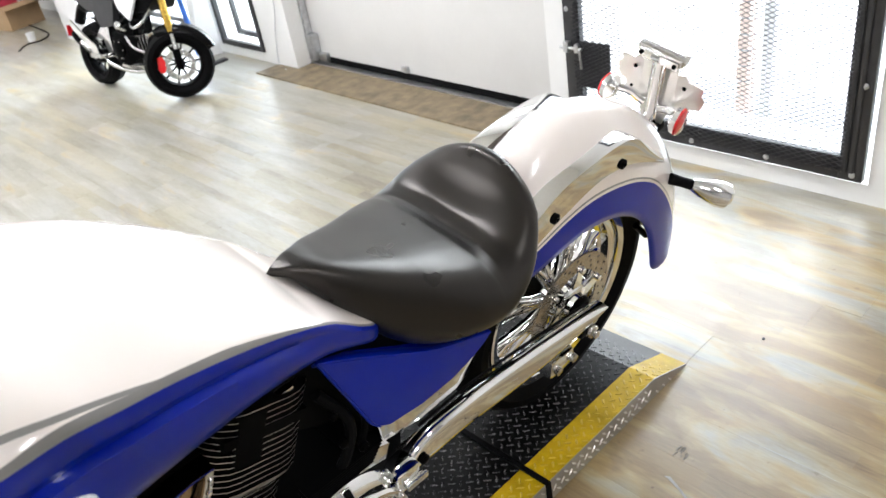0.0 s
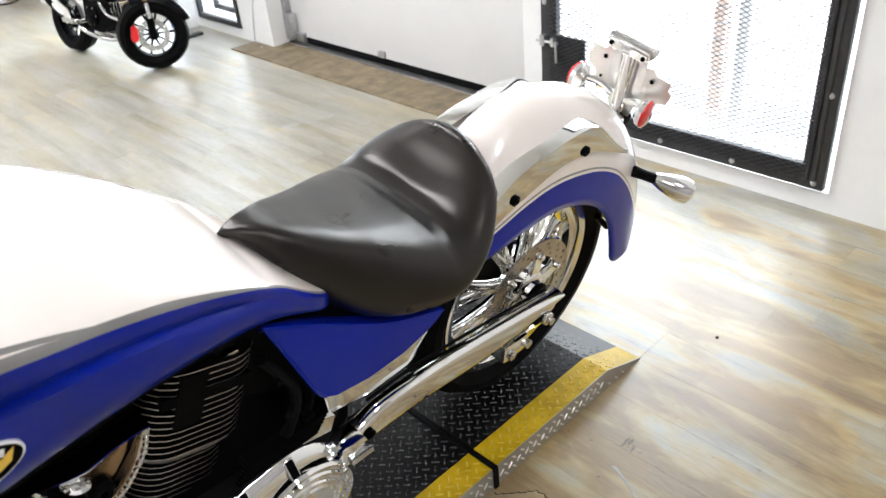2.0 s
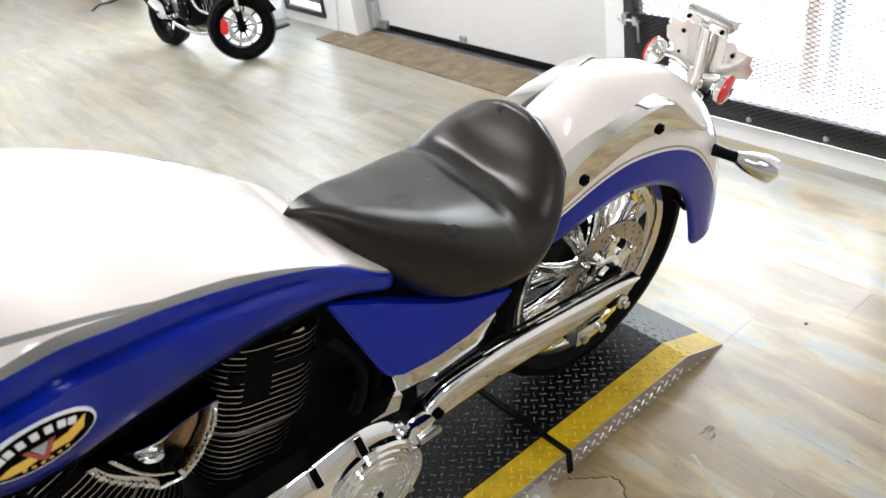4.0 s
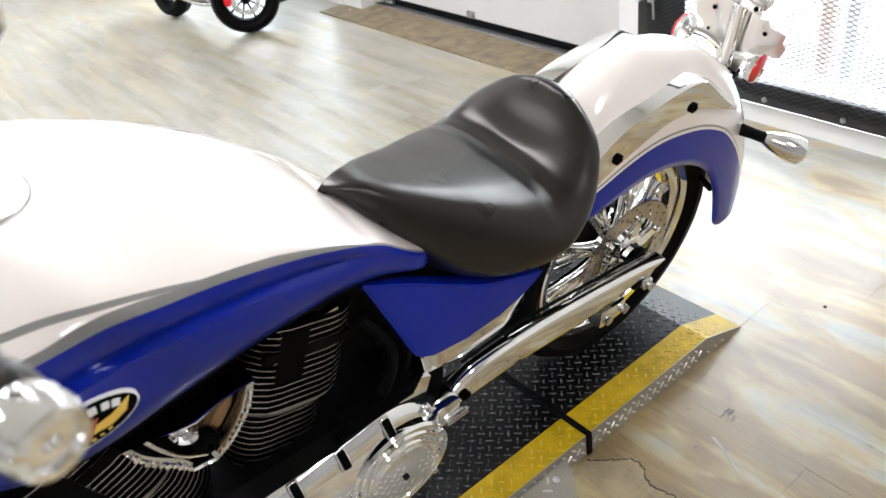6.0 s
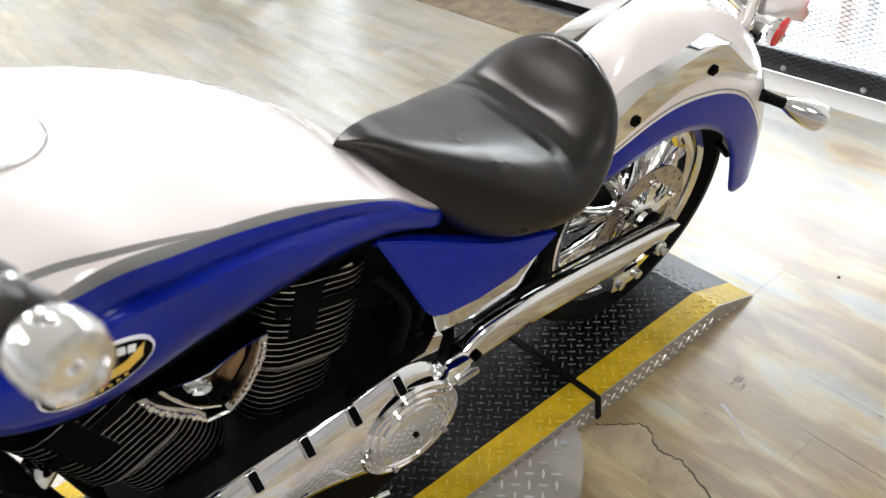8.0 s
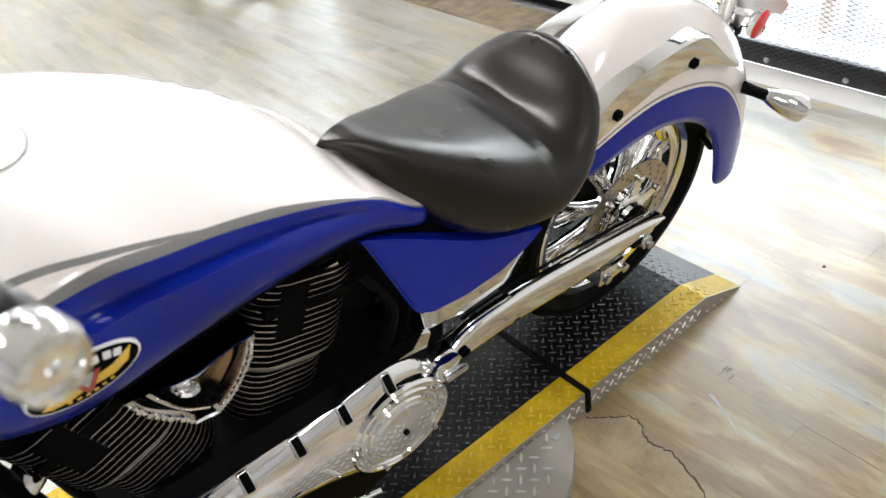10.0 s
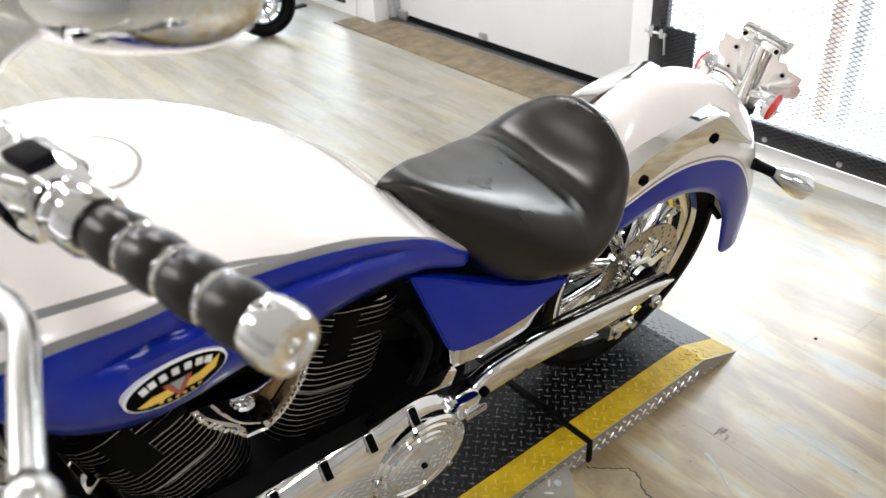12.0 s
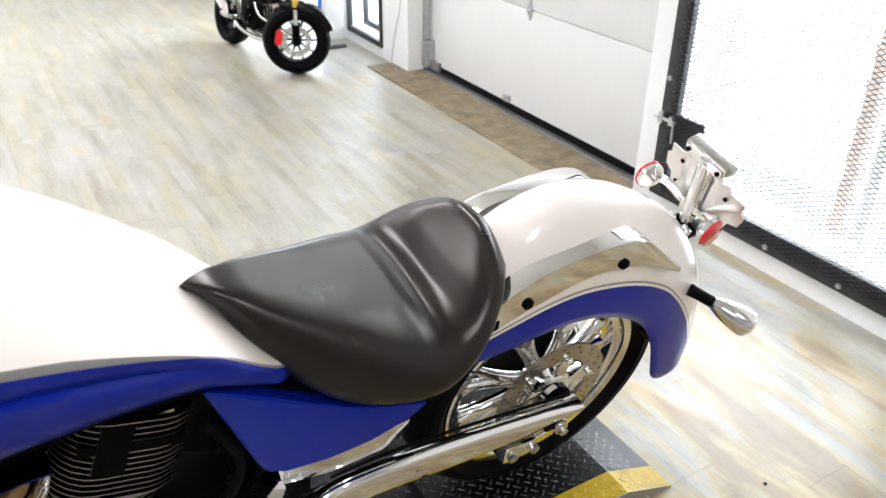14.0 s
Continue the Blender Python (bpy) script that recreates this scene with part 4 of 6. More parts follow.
def cylinder_block(base, top, count):
    e = thing("cylinder")
    e.parent = bike
    b, t = Vector(base), Vector(top)
    up = (t - b).normalized()
    side = Vector((0, 1, 0))
    along = side.cross(up).normalized()
    length = (t - b).length

    def ring(h, hx, hy, r):
        return [b + up * h + along * x + side * y for x, y in fin_outline(hx, hy, r)]

    part("barrel", loft([ring(0, 0.07, 0.08, 0.03), ring(length, 0.078, 0.09, 0.03)]), M["engine_black"], e)
    for k in range(count):
        h = length * (k + 0.5) / count
        f = 0.84 if k < count * 0.44 else 1.0
        if k == int(count * 0.44):
            continue
        hx, hy = 0.095 * f, 0.110 * f
        part("fin", loft([ring(h - 0.0012, hx - 0.002, hy - 0.002, 0.060 * f), ring(h - 0.0007, hx, hy, 0.060 * f), ring(h + 0.0007, hx, hy, 0.060 * f), ring(h + 0.0012, hx - 0.002, hy - 0.002, 0.060 * f)], mats=lambda i, j: 1 if i == 1 else 0), [M["engine_black"], M["fin"]], e, "black fin with machined edge", sharp=25)
    band = length * (int(count * 0.44) + 0.5) / count
    part("base_band", loft([ring(band - 0.012, 0.080, 0.094, 0.060), ring(band - 0.009, 0.086, 0.100, 0.062), ring(band + 0.006, 0.094, 0.109, 0.062), ring(band + 0.008, 0.088, 0.104, 0.060)]), M["fin"], e, "polished band round the cylinder", sharp=40)
    # plain boss that crosses the fins
    part("boss", loft([[b + up * h + along * x + side * y for x, y in ((-0.048, -0.06), (-0.004, -0.06), (-0.004, -w), (-0.048, -w))] for h, w in ((length * 0.655, 0.100), (length * 0.66, 0.1115), (length * 0.97, 0.1115))]), M["engine_black"], e)
    part("boss", loft([[b + up * h + along * x + side * y for x, y in ((-0.07, -0.06), (0.070, -0.06), (0.070, -w), (-0.07, -w))] for h, w in ((length * 0.80, 0.1105), (length * 0.865, 0.1112))]), M["engine_black"], e)
    part("head_cover", loft([ring(length, 0.075, 0.09, 0.03), ring(length + 0.02, 0.07, 0.085, 0.03), ring(length + 0.035, 0.05, 0.06, 0.03)]), M["engine_black"], e)
    return e


cylinder_block((-1.275, 0, 0.485), (-1.185, 0, 0.775), 26)
cylinder_block((-1.435, 0, 0.485), (-1.545, 0, 0.775), 26)
part("rocker_cover", box(-1.178, -1.136, -0.104, -0.02, 0.728, 0.766, bevel=0.012), M["chrome"], bike)

# intake scoop between the cylinders
SCOOP = [(-1.300, 0.777), (-1.310, 0.741), (-1.328, 0.712), (-1.349, 0.686), (-1.377, 0.667), (-1.410, 0.673), (-1.425, 0.696), (-1.448, 0.724), (-1.468, 0.756), (-1.478, 0.786), (-1.448, 0.782), (-1.411, 0.768), (-1.385, 0.764), (-1.354, 0.774), (-1.330, 0.777)]


def frame_ring(outline, y, width, depth):
    """A raised rim along an outline in x, z."""
    c = Vector((sum(p[0] for p in outline) / len(outline), 0, sum(p[1] for p in outline) / len(outline)))
    pts = [Vector((x, 0, z)) for x, z in outline]
    rings = []
    for p in pts + [pts[0]]:
        inward = (c - p).normalized()
        rings.append([p + Vector((0, y + depth, 0)), p + Vector((0, y, 0)), p + inward * width * 0.5 + Vector((0, y - 0.003, 0)), p + inward * width + Vector((0, y, 0)), p + inward * width + Vector((0, y + depth, 0))])
    return loft(rings, caps=False)


scoop = thing("intake_scoop")
scoop.parent = bike
part("bezel", frame_ring(SCOOP, -0.147, 0.005, 0.03), M["chrome"], scoop, "chrome scoop bezel", sharp=50)
part("bowl", plate(SCOOP, -0.122, -0.06, -0.012, 0.01), M["engine_black"], scoop, "black inner bowl")
FLANK = [(-1.316, 0.768), (-1.330, 0.732), (-1.352, 0.703), (-1.372, 0.690), (-1.390, 0.715), (-1.384, 0.752), (-1.352, 0.764)]
part("flank", plate(FLANK, -0.131, -0.118, -0.006, 0.008), M["amber"], scoop, "bronze reflecting flank inside the scoop")


def rim_band(points, width, y):
    """A sloping band that follows part of the outline, reaching inward."""
    c = Vector((-1.392, 0, 0.735))
    rings = []
    for p in spline([(x, 0, z) for x, z in points], 4):
        inward = (c - p).normalized()
        rings.append([p + Vector((0, y + 0.012, 0)), p + Vector((0, y + 0.001, 0)), p + inward * width * 0.2 + Vector((0, y - 0.003, 0)), p + inward * width + Vector((0, y + 0.004, 0)), p + inward * width + Vector((0, y + 0.016, 0))])
    return loft(rings)


part("studded_rim", rim_band(SCOOP[:5], 0.015, -0.148), M["satin"], scoop, "satin rim set with studs", sharp=40)
part("studded_rim", rim_band(SCOOP[5:10], 0.013, -0.148), M["satin"], scoop, "satin rim set with studs", sharp=40)
part("rib", tube(spline([(-1.449, -0.146, 0.777), (-1.434, -0.147, 0.744), (-1.414, -0.148, 0.714), (-1.386, -0.147, 0.690)], 5), 0.0025, sides=8), M["chrome"], scoop)
part("rib", tube(spline([(-1.318, -0.150, 0.768), (-1.332, -0.150, 0.735), (-1.352, -0.150, 0.706), (-1.374, -0.149, 0.686)], 5), 0.0022, sides=8), M["amber"], scoop)
part("nozzle", lathe([(0.006, 0.0), (0.016, 0.0), (0.018, 0.018), (0.012, 0.024), (0.006, 0.024), (0.006, 0.0)], side_y(-1.379, -0.126, 0.703), sides=20), M["engine_black"], scoop)
part("nozzle_ring", placed(lathe([(0.014, 0.0), (0.019, 0.002), (0.020, 0.010), (0.017, 0.014), (0.013, 0.010), (0.014, 0.0)], side_y(0, 0, 0), sides=28), Matrix.Translation((-1.402, -0.127, 0.737)) @ Matrix.Rotation(radians(-35), 4, "Y") @ Matrix.Diagonal((0.75, 1, 1.2, 1))), M["chrome"], scoop)


def studs(points, size):
    for k, p in enumerate(spline([(x, 0, z) for x, z in points], 3)[1:-1]):
        r = size * (1.0 + 0.25 * math.sin(3.7 * k))
        part("stud", lathe([(0, 0), (r, 0), (r * 0.75, 0.004), (0, 0.0055)], side_y(p.x + 0.007 * (-1.392 - p.x) / 0.08, -0.149, p.z + 0.007 * (0.735 - p.z) / 0.05), sides=10), M["chrome"], scoop)


studs(SCOOP[:5], 0.0040)
studs(SCOOP[5:10], 0.0050)

# primary cover with round inspection cover and dark slots
PRIM_TOP = [(-1.50, 0.400), (-1.485, 0.432), (-1.44, 0.448), (-1.36, 0.455), (-1.28, 0.460), (-1.17, 0.468), (-1.09, 0.474), (-1.045, 0.462), (-1.005, 0.430), (-0.975, 0.385), (-0.958, 0.345)]
PRIM_BOT = [(-1.50, 0.375), (-1.485, 0.340), (-1.44, 0.327), (-1.35, 0.295), (-1.24, 0.255), (-1.17, 0.215), (-1.11, 0.195), (-1.05, 0.200), (-0.995, 0.235), (-0.963, 0.290), (-0.958, 0.320)]


def primary_section(x):
    zt, zb = smooth_lerp(PRIM_TOP, x), smooth_lerp(PRIM_BOT, x)
    deep = 0.058 * min(1.0, ((x + 1.502) / 0.05) ** 0.5, ((-0.956 - x) / 0.03) ** 0.5)
    return [Vector((x, -0.088 - deep * math.sin(a) ** 0.75, (zt + zb) / 2 + (zt - zb) / 2 * math.copysign(abs(math.cos(a)) ** 0.9, math.cos(a)))) for a in (math.pi * k / 20 for k in range(21))]


prim_x = [-1.50 + 0.542 * (0.5 - 0.5 * math.cos(math.pi * k / 48)) for k in range(49)]
prim = part("primary_cover", loft([primary_section(x) for x in prim_x]), M["chrome"], bike, "rounded chrome primary cover", sharp=50)
part("inspection_cover", placed(lathe([(0.112, -0.035), (0.110, 0.000), (0.106, 0.006), (0.101, 0.007), (0.098, 0.003), (0.094, 0.003), (0.091, 0.008), (0.086, 0.009), (0.083, 0.004), (0.078, 0.004), (0.075, 0.010), (0.071, 0.012), (0.067, 0.010), (0.063, 0.013), (0.04, 0.016), (0.0, 0.017)], side_y(0, 0, 0), sides=72), Matrix.Translation((-1.083, -0.143, 0.328))), M["chrome"], prim, "round stepped chrome inspection cover", sharp=25)
for k in range(5):
    a = 2 * math.pi * k / 5 + 0.5
    part("cover_bolt", lathe([(0, 0), (0.006, 0), (0.006, 0.005), (0, 0.006)], side_y(-1.083 + 0.1 * math.cos(a), -0.150, 0.328 + 0.1 * math.sin(a)), sides=10), M["satin"], prim)
part("cover_bolt", lathe([(0, 0), (0.006, 0), (0.006, 0.004), (0, 0.004)], side_y(-1.083, -0.1595, 0.326), sides=10), M["engine_black"], prim)
for x in (-1.092, -1.184, -1.275, -1.37, -1.45):
    q = primary_section(x)[4]
    lie = Matrix.Translation(q) @ Matrix.Rotation(radians(-42), 4, "X")
    part("slot_rim", placed(box(-0.011, 0.011, -0.005, 0.006, -0.021, 0.019, bevel=0.006), lie), M["satin"], prim)
    part("slot", placed(box(-0.0075, 0.0075, -0.0085, 0.004, -0.018, 0.016, bevel=0.004), lie), M["engine_black"], prim)
part("footpeg", tube([(-1.20, -0.14, 0.185), (-1.205, -0.20, 0.188), (-1.21, -0.235, 0.19)], [0.009, 0.009, 0.011], sides=14), M["chrome"], bike)
part("shift_rod", tube([(-1.42, -0.155, 0.30), (-1.15, -0.155, 0.185)], 0.006, sides=10), M["chrome"], bike)
# joint between primary cover and guard bar
part("pivot_block", box(-1.0, -0.945, -0.15, -0.10, 0.375, 0.43, bevel=0.01), M["chrome"], bike)
part("pivot_clip", box(-0.985, -0.935, -0.16, -0.148, 0.385, 0.40, bevel=0.003), M["satin"], bike)
part("pivot_cap", loft([[(-1.06, -0.12, 0.48), (-1.0, -0.12, 0.465), (-0.99, -0.12, 0.50), (-1.04, -0.12, 0.525)], [(-1.06, -0.10, 0.48), (-1.0, -0.10, 0.465), (-0.99, -0.10, 0.50), (-1.04, -0.10, 0.525)]]), M["chrome"], bike)
# chrome strip under the side cover
part("cover_trim", plate([(-1.0, 0.545), (-0.99, 0.487), (-0.90, 0.468), (-0.80, 0.475), (-0.755, 0.50), (-0.75, 0.535), (-0.88, 0.52)], -0.104, -0.08, 0.002, 0.005), M["chrome"], bike)

# tank emblem: oval badge in plain shapes
emb = thing("tank_emblem")
emb.parent = bike
tn = pose(-1.502, -0.2215, 0.944, 0, 0, 0) @ Matrix.Rotation(radians(3), 4, "Z") @ Matrix.Rotation(radians(88), 4, "X")


def oval(a, b, z0, z1):
    ring = lambda s, z: [(a * s * math.cos(t), b * s * math.sin(t), z) for t in (2 * math.pi * k / 40 for k in range(40))]
    return loft([ring(1, z0), ring(1, z1), ring(0.97, z1 + 0.001)])


def flat(outline, z0, z1):
    return loft([[(x, y, z0) for x, y in outline], [(x, y, z1) for x, y in outline]])


part("badge_rim", placed(oval(0.0595, 0.0285, -0.02, 0.003), tn), M["plastic_white"], emb, "white oval badge rim")
part("badge_field", placed(oval(0.0565, 0.0258, -0.01, 0.0045), tn), M["engine_black"], emb, "black badge field")
part("badge_wing", placed(flat([(-0.047, -0.009), (-0.030, -0.0035), (-0.011, -0.0040), (-0.006, -0.013), (-0.022, -0.0155), (-0.038, -0.0135)], 0.004, 0.0062), tn), M["yellow"], emb, "yellow wing shape")
part("badge_wing", placed(flat([(0.006, -0.013), (0.011, -0.0040), (0.028, -0.001), (0.050, 0.010), (0.043, -0.006), (0.026, -0.0135)], 0.004, 0.0062), tn), M["yellow"], emb, "yellow wing shape")
part("badge_shield", placed(flat([(-0.009, 0.003), (0.009, 0.003), (0.0, -0.014)], 0.004, 0.0060), tn), M["plastic_grey"], emb, "grey triangle")
part("badge_mark", placed(flat([(-0.017, 0.004), (-0.0115, 0.004), (-0.0005, -0.0125), (0.0105, 0.004), (0.016, 0.004), (0.002, -0.018), (-0.003, -0.018)], 0.005, 0.0070), tn), M["badge_red"], emb, "red chevron shape")
for k in range(7):
    a = radians(146 - 112 * k / 6)
    part("badge_bar", placed(box(-0.0042, 0.0042, -0.0048, 0.0048, 0.004, 0.0066, bevel=0.001), tn @ Matrix.Translation((0.044 * math.cos(a), 0.0025 + 0.0140 * math.sin(a), 0)) @ Matrix.Rotation((a - math.pi / 2) * 0.35, 4, "Z")), M["plastic_white"], emb)
for k in range(6):
    part("badge_tick", placed(box(-0.0022, 0.0022, -0.0013, 0.0013, 0.004, 0.0060), tn @ Matrix.Translation((-0.022 + 0.0088 * k, -0.0205 + 0.00045 * (k - 2.5) ** 2, 0))), M["yellow"], emb)

# filler cap on the tank
cap_m = pose(-1.482, -0.019, 1.0930, 2.5, 7.0, 0)
cap = part("filler_cap", lathe([(0.047, -0.01), (0.047, 0.002), (0.044, 0.003), (0.030, 0.003), (0.028, 0.002), (0.02, 0.003), (0, 0.004)], cap_m, sides=48), M["white_paint"], bike, "white flush filler cap")
part("cap_ring", lathe([(0.0470, -0.004), (0.0505, -0.004), (0.0510, 0.001), (0.047, 0.0022)], cap_m, sides=48), M["satin"], cap)

# steering head, fork, bars
part("triple_clamp", loft([[(x, y, z) for y, z in ((-w, 1.085), (w, 1.085), (w, 1.115), (-w, 1.115))] for x, w in ((-1.76, 0.09), (-1.74, 0.13), (-1.69, 0.13), (-1.66, 0.07))]), M["chrome"], bike, "chrome triple clamp")
for s in (-1, 1):
    part("fork_leg", tube([(-1.70, s * 0.105, 1.16), (-1.78, s * 0.105, 0.90), (-1.93, s * 0.105, 0.40), (-1.985, s * 0.105, 0.25)], [0.025, 0.026, 0.030, 0.030], sides=20), M["engine_black"], bike, "black fork leg")
    part("riser", tube([(-1.70, s * 0.05, 1.10), (-1.675, s * 0.05, 1.165)], [0.018, 0.016], sides=18), M["chrome"], bike)
    part("riser_clamp", box(-1.70, -1.645, s * 0.05 - 0.022, s * 0.05 + 0.022, 1.15, 1.195, bevel=0.01), M["chrome"], bike)
bar_l = spline([(-1.672, 0.0, 1.172), (-1.67, -0.07, 1.175), (-1.655, -0.15, 1.21), (-1.625, -0.24, 1.275), (-1.59, -0.31, 1.296), (-1.568, -0.372, 1.300), (-1.53, -0.52, 1.306)], 6)
part("handlebar", tube(bar_l, 0.0127, sides=18), M["chrome"], bike, "chrome handlebar")
bar_r = spline([(-1.672, 0.0, 1.172), (-1.665, 0.05, 1.172), (-1.61, 0.12, 1.19), (-1.54, 0.20, 1.225), (-1.47, 0.28, 1.28), (-1.40, 0.38, 1.30)], 6)
part("handlebar", tube(bar_r, 0.0127, sides=18), M["chrome"], bike, "chrome handlebar")
# left grip
ga, gb = Vector((-1.566, -0.385, 1.299)), Vector((-1.522, -0.543, 1.3085))
gd = (gb - ga).normalized()
gm = Matrix.Translation(ga) @ gd.to_track_quat("Z", "Y").to_matrix().to_4x4()
L = (gb - ga).length
grip = thing("left_grip")
grip.parent = bike
seg = (L - 0.026) / 4
for k in range(4):
    z0 = k * seg + 0.002
    part("grip_rubber", lathe([(0.012, z0), (0.0165, z0), (0.0188, z0 + seg * 0.25), (0.0195, z0 + seg * 0.5), (0.0188, z0 + seg * 0.75), (0.0165, z0 + seg - 0.003), (0.012, z0 + seg - 0.003)], gm, sides=36), M["leather"], grip, "black ribbed rubber section")
    if k:
        part("grip_ring", lathe([(0.013, z0 - 0.0045), (0.0172, z0 - 0.0045), (0.0182, z0 - 0.002), (0.0172, z0 + 0.0008), (0.013, z0 + 0.0008)], gm, sides=36), M["chrome"], grip, "chrome ring")
part("end_cap", lathe([(0.010, L - 0.026), (0.0188, L - 0.026), (0.0200, L - 0.022), (0.0200, L - 0.008), (0.0175, L - 0.001), (0.0125, L), (0.0115, L - 0.003), (0.004, L - 0.003), (0.003, L - 0.006), (0, L - 0.006)], gm, sides=36), M["chrome"], grip, "chrome end cap")
part("flange", lathe([(0.012, -0.02), (0.019, -0.02), (0.023, -0.016), (0.023, -0.004), (0.020, 0.001), (0.012, 0.001)], gm, sides=36), M["chrome"], grip)
part("flange", lathe([(0.012, -0.034), (0.020, -0.034), (0.0225, -0.030), (0.0225, -0.026), (0.018, -0.022), (0.012, -0.022)], gm, sides=36), M["chrome"], grip)
sw = gm @ Matrix.Translation((0, 0, -0.065))
swi = part("switch_housing", placed(box(-0.026, 0.026, -0.024, 0.024, -0.032, 0.030, bevel=0.014), sw), M["chrome"], bike, "rounded chrome switch housing")
part("switch_button", placed(box(-0.010, 0.012, 0.018, 0.030, -0.012, 0.016, bevel=0.004), sw), M["rubber"], swi)
part("switch_button", placed(box(0.020, 0.032, -0.008, 0.010, -0.008, 0.012, bevel=0.004), sw), M["rubber"], swi)
perch = part("lever_perch", placed(box(-0.022, 0.022, -0.022, 0.022, -0.032, -0.002, bevel=0.009), sw @ Matrix.Translation((0, 0, -0.034))), M["chrome"], bike)
part("perch_arm", tube(spline([(-1.60, -0.30, 1.285), (-1.64, -0.285, 1.265), (-1.660, -0.315, 1.262)], 4), [0.014] * 9, sides=12), M["chrome"], perch)
part("perch_gap", box(-1.640, -1.618, -0.318, -0.304, 1.255, 1.270, bevel=0.003), M["engine_black"], perch)
part("clutch_lever", tube(spline([(-1.662, -0.305, 1.264), (-1.645, -0.36, 1.275), (-1.628, -0.424, 1.291), (-1.640, -0.48, 1.297), (-1.655, -0.535, 1.300)], 5), [0.010] * 10 + [0.0085] * 11, sides=16), M["satin"], bike, "satin clutch lever")
lev = bpy.context.scene.objects["clutch_lever"]
part("lever_ball", lathe([(0, -0.0135), (0.007, -0.0115), (0.0115, -0.007), (0.0135, 0), (0.0115, 0.007), (0.007, 0.0115), (0, 0.0135)], pose(-1.657, -0.548, 1.300), sides=20), M["satin"], lev, sharp=0)
part("clutch_cable", tube(spline([(-1.66, -0.30, 1.262), (-1.74, -0.24, 1.22), (-1.80, -0.12, 1.05), (-1.78, -0.07, 0.85), (-1.66, -0.11, 0.60), (-1.48, -0.12, 0.42)], 8), 0.005, sides=10), M["rubber"], bike)
part("brake_hose", tube(spline([(-1.42, 0.36, 1.31), (-1.56, 0.22, 1.27), (-1.70, 0.10, 1.20), (-1.78, 0.06, 1.05)], 8), 0.0055, sides=10), M["rubber"], bike)
part("wire_loom", tube(spline([(-1.60, -0.27, 1.27), (-1.68, -0.17, 1.17), (-1.74, -0.08, 1.02), (-1.73, -0.05, 0.85)], 8), 0.008, sides=10), M["rubber"], bike)
# left mirror
mir = thing("mirror")
mir.parent = bike
arm = [Vector((-1.650, -0.218, 1.262)), Vector((-1.622, -0.262, 1.325)), Vector((-1.588, -0.305, 1.390)), Vector((-1.548, -0.350, 1.432))]
wide = Vector((0.62, -0.45, -0.30)).normalized() * 0.0125
arm_line = spline(arm, 6)
for sgn in (-1, 1):
    part("arm_rail", tube([p + wide * sgn for p in arm_line], 0.0075, sides=12), M["bracket"], mir, "satin rail of the slotted mirror arm")
for k in (0, 2, 6, 8, 12, 14, 16, 18):
    q = arm_line[k]
    part("arm_bridge", tube([q - wide, q + wide], 0.0085, sides=10), M["bracket"], mir)
mm = Matrix.Translation((-1.518, -0.372, 1.432)) @ Matrix.Rotation(radians(50), 4, "Z") @ Matrix.Rotation(radians(-6), 4, "X")
shell_rings = []
for k in range(9):
    t = k / 8
    s = math.sin(math.pi / 2 * (0.12 + 0.88 * t)) if t < 1 else 1
    shell_rings.append([Vector((-0.030 + 0.042 * t, 0, 0)) + Vector((0, s * 0.072 * math.copysign(abs(math.cos(a)) ** 0.8, math.cos(a)), s * 0.040 * math.copysign(abs(math.sin(a)) ** 0.8, math.sin(a)))) for a in (2 * math.pi * i / 40 for i in range(40))])
part("shell", placed(loft(shell_rings), mm), M["chrome"], mir, "chrome mirror shell", sharp=50)
part("stem_foot", lathe([(0, -0.016), (0.015, -0.016), (0.017, 0.0), (0.012, 0.018), (0, 0.018)], pose(-1.647, -0.222, 1.265), sides=18), M["chrome"], mir)

# ribbed metal cover ahead of the tank, with a labelled tube below
GR = [(-1.742, 0.965), (-1.728, 0.985), (-1.715, 0.972), (-1.702, 0.960), (-1.695, 0.965), (-1.668, 0.925), (-1.672, 0.870), (-1.684, 0.838), (-1.715, 0.862), (-1.738, 0.895)]
grl = part("regulator_cover", plate(GR, -0.165, -0.115, 0.001, 0.004), M["regulator"], bike, "slotted satin metal cover", sharp=35)
for k in range(5):
    x0, z0 = -1.727 + 0.0085 * k, 0.952 - 0.004 * k
    part("cover_slot", loft([[(x0, y, z0), (x0 + 0.0035, y, z0 - 0.003), (x0 + 0.0175 + 0.004 * (k > 1), y, z0 - 0.060 - 0.010 * (k > 1)), (x0 + 0.014 + 0.004 * (k > 1), y, z0 - 0.058 - 0.010 * (k > 1))] for y in (-0.1672, -0.160)]), M["engine_black"], grl)
part("label_tube", tube([(-1.748, -0.14, 0.880), (-1.690, -0.145, 0.80)], 0.016, sides=20), M["satin"], bike, "tube with a worn pale label")
part("lower_tube", tube([(-1.78, -0.138, 0.925), (-1.690, -0.145, 0.80), (-1.62, -0.15, 0.69), (-1.56, -0.15, 0.58)], 0.0145, sides=16), M["rubber"], bike)
part("header_pipe", tube(spline([(-1.60, -0.06, 0.66), (-1.66, -0.075, 0.60), (-1.67, -0.08, 0.45), (-1.62, -0.09, 0.25)], 6), 0.024, sides=20), M["chrome"], bike, "chrome exhaust header")
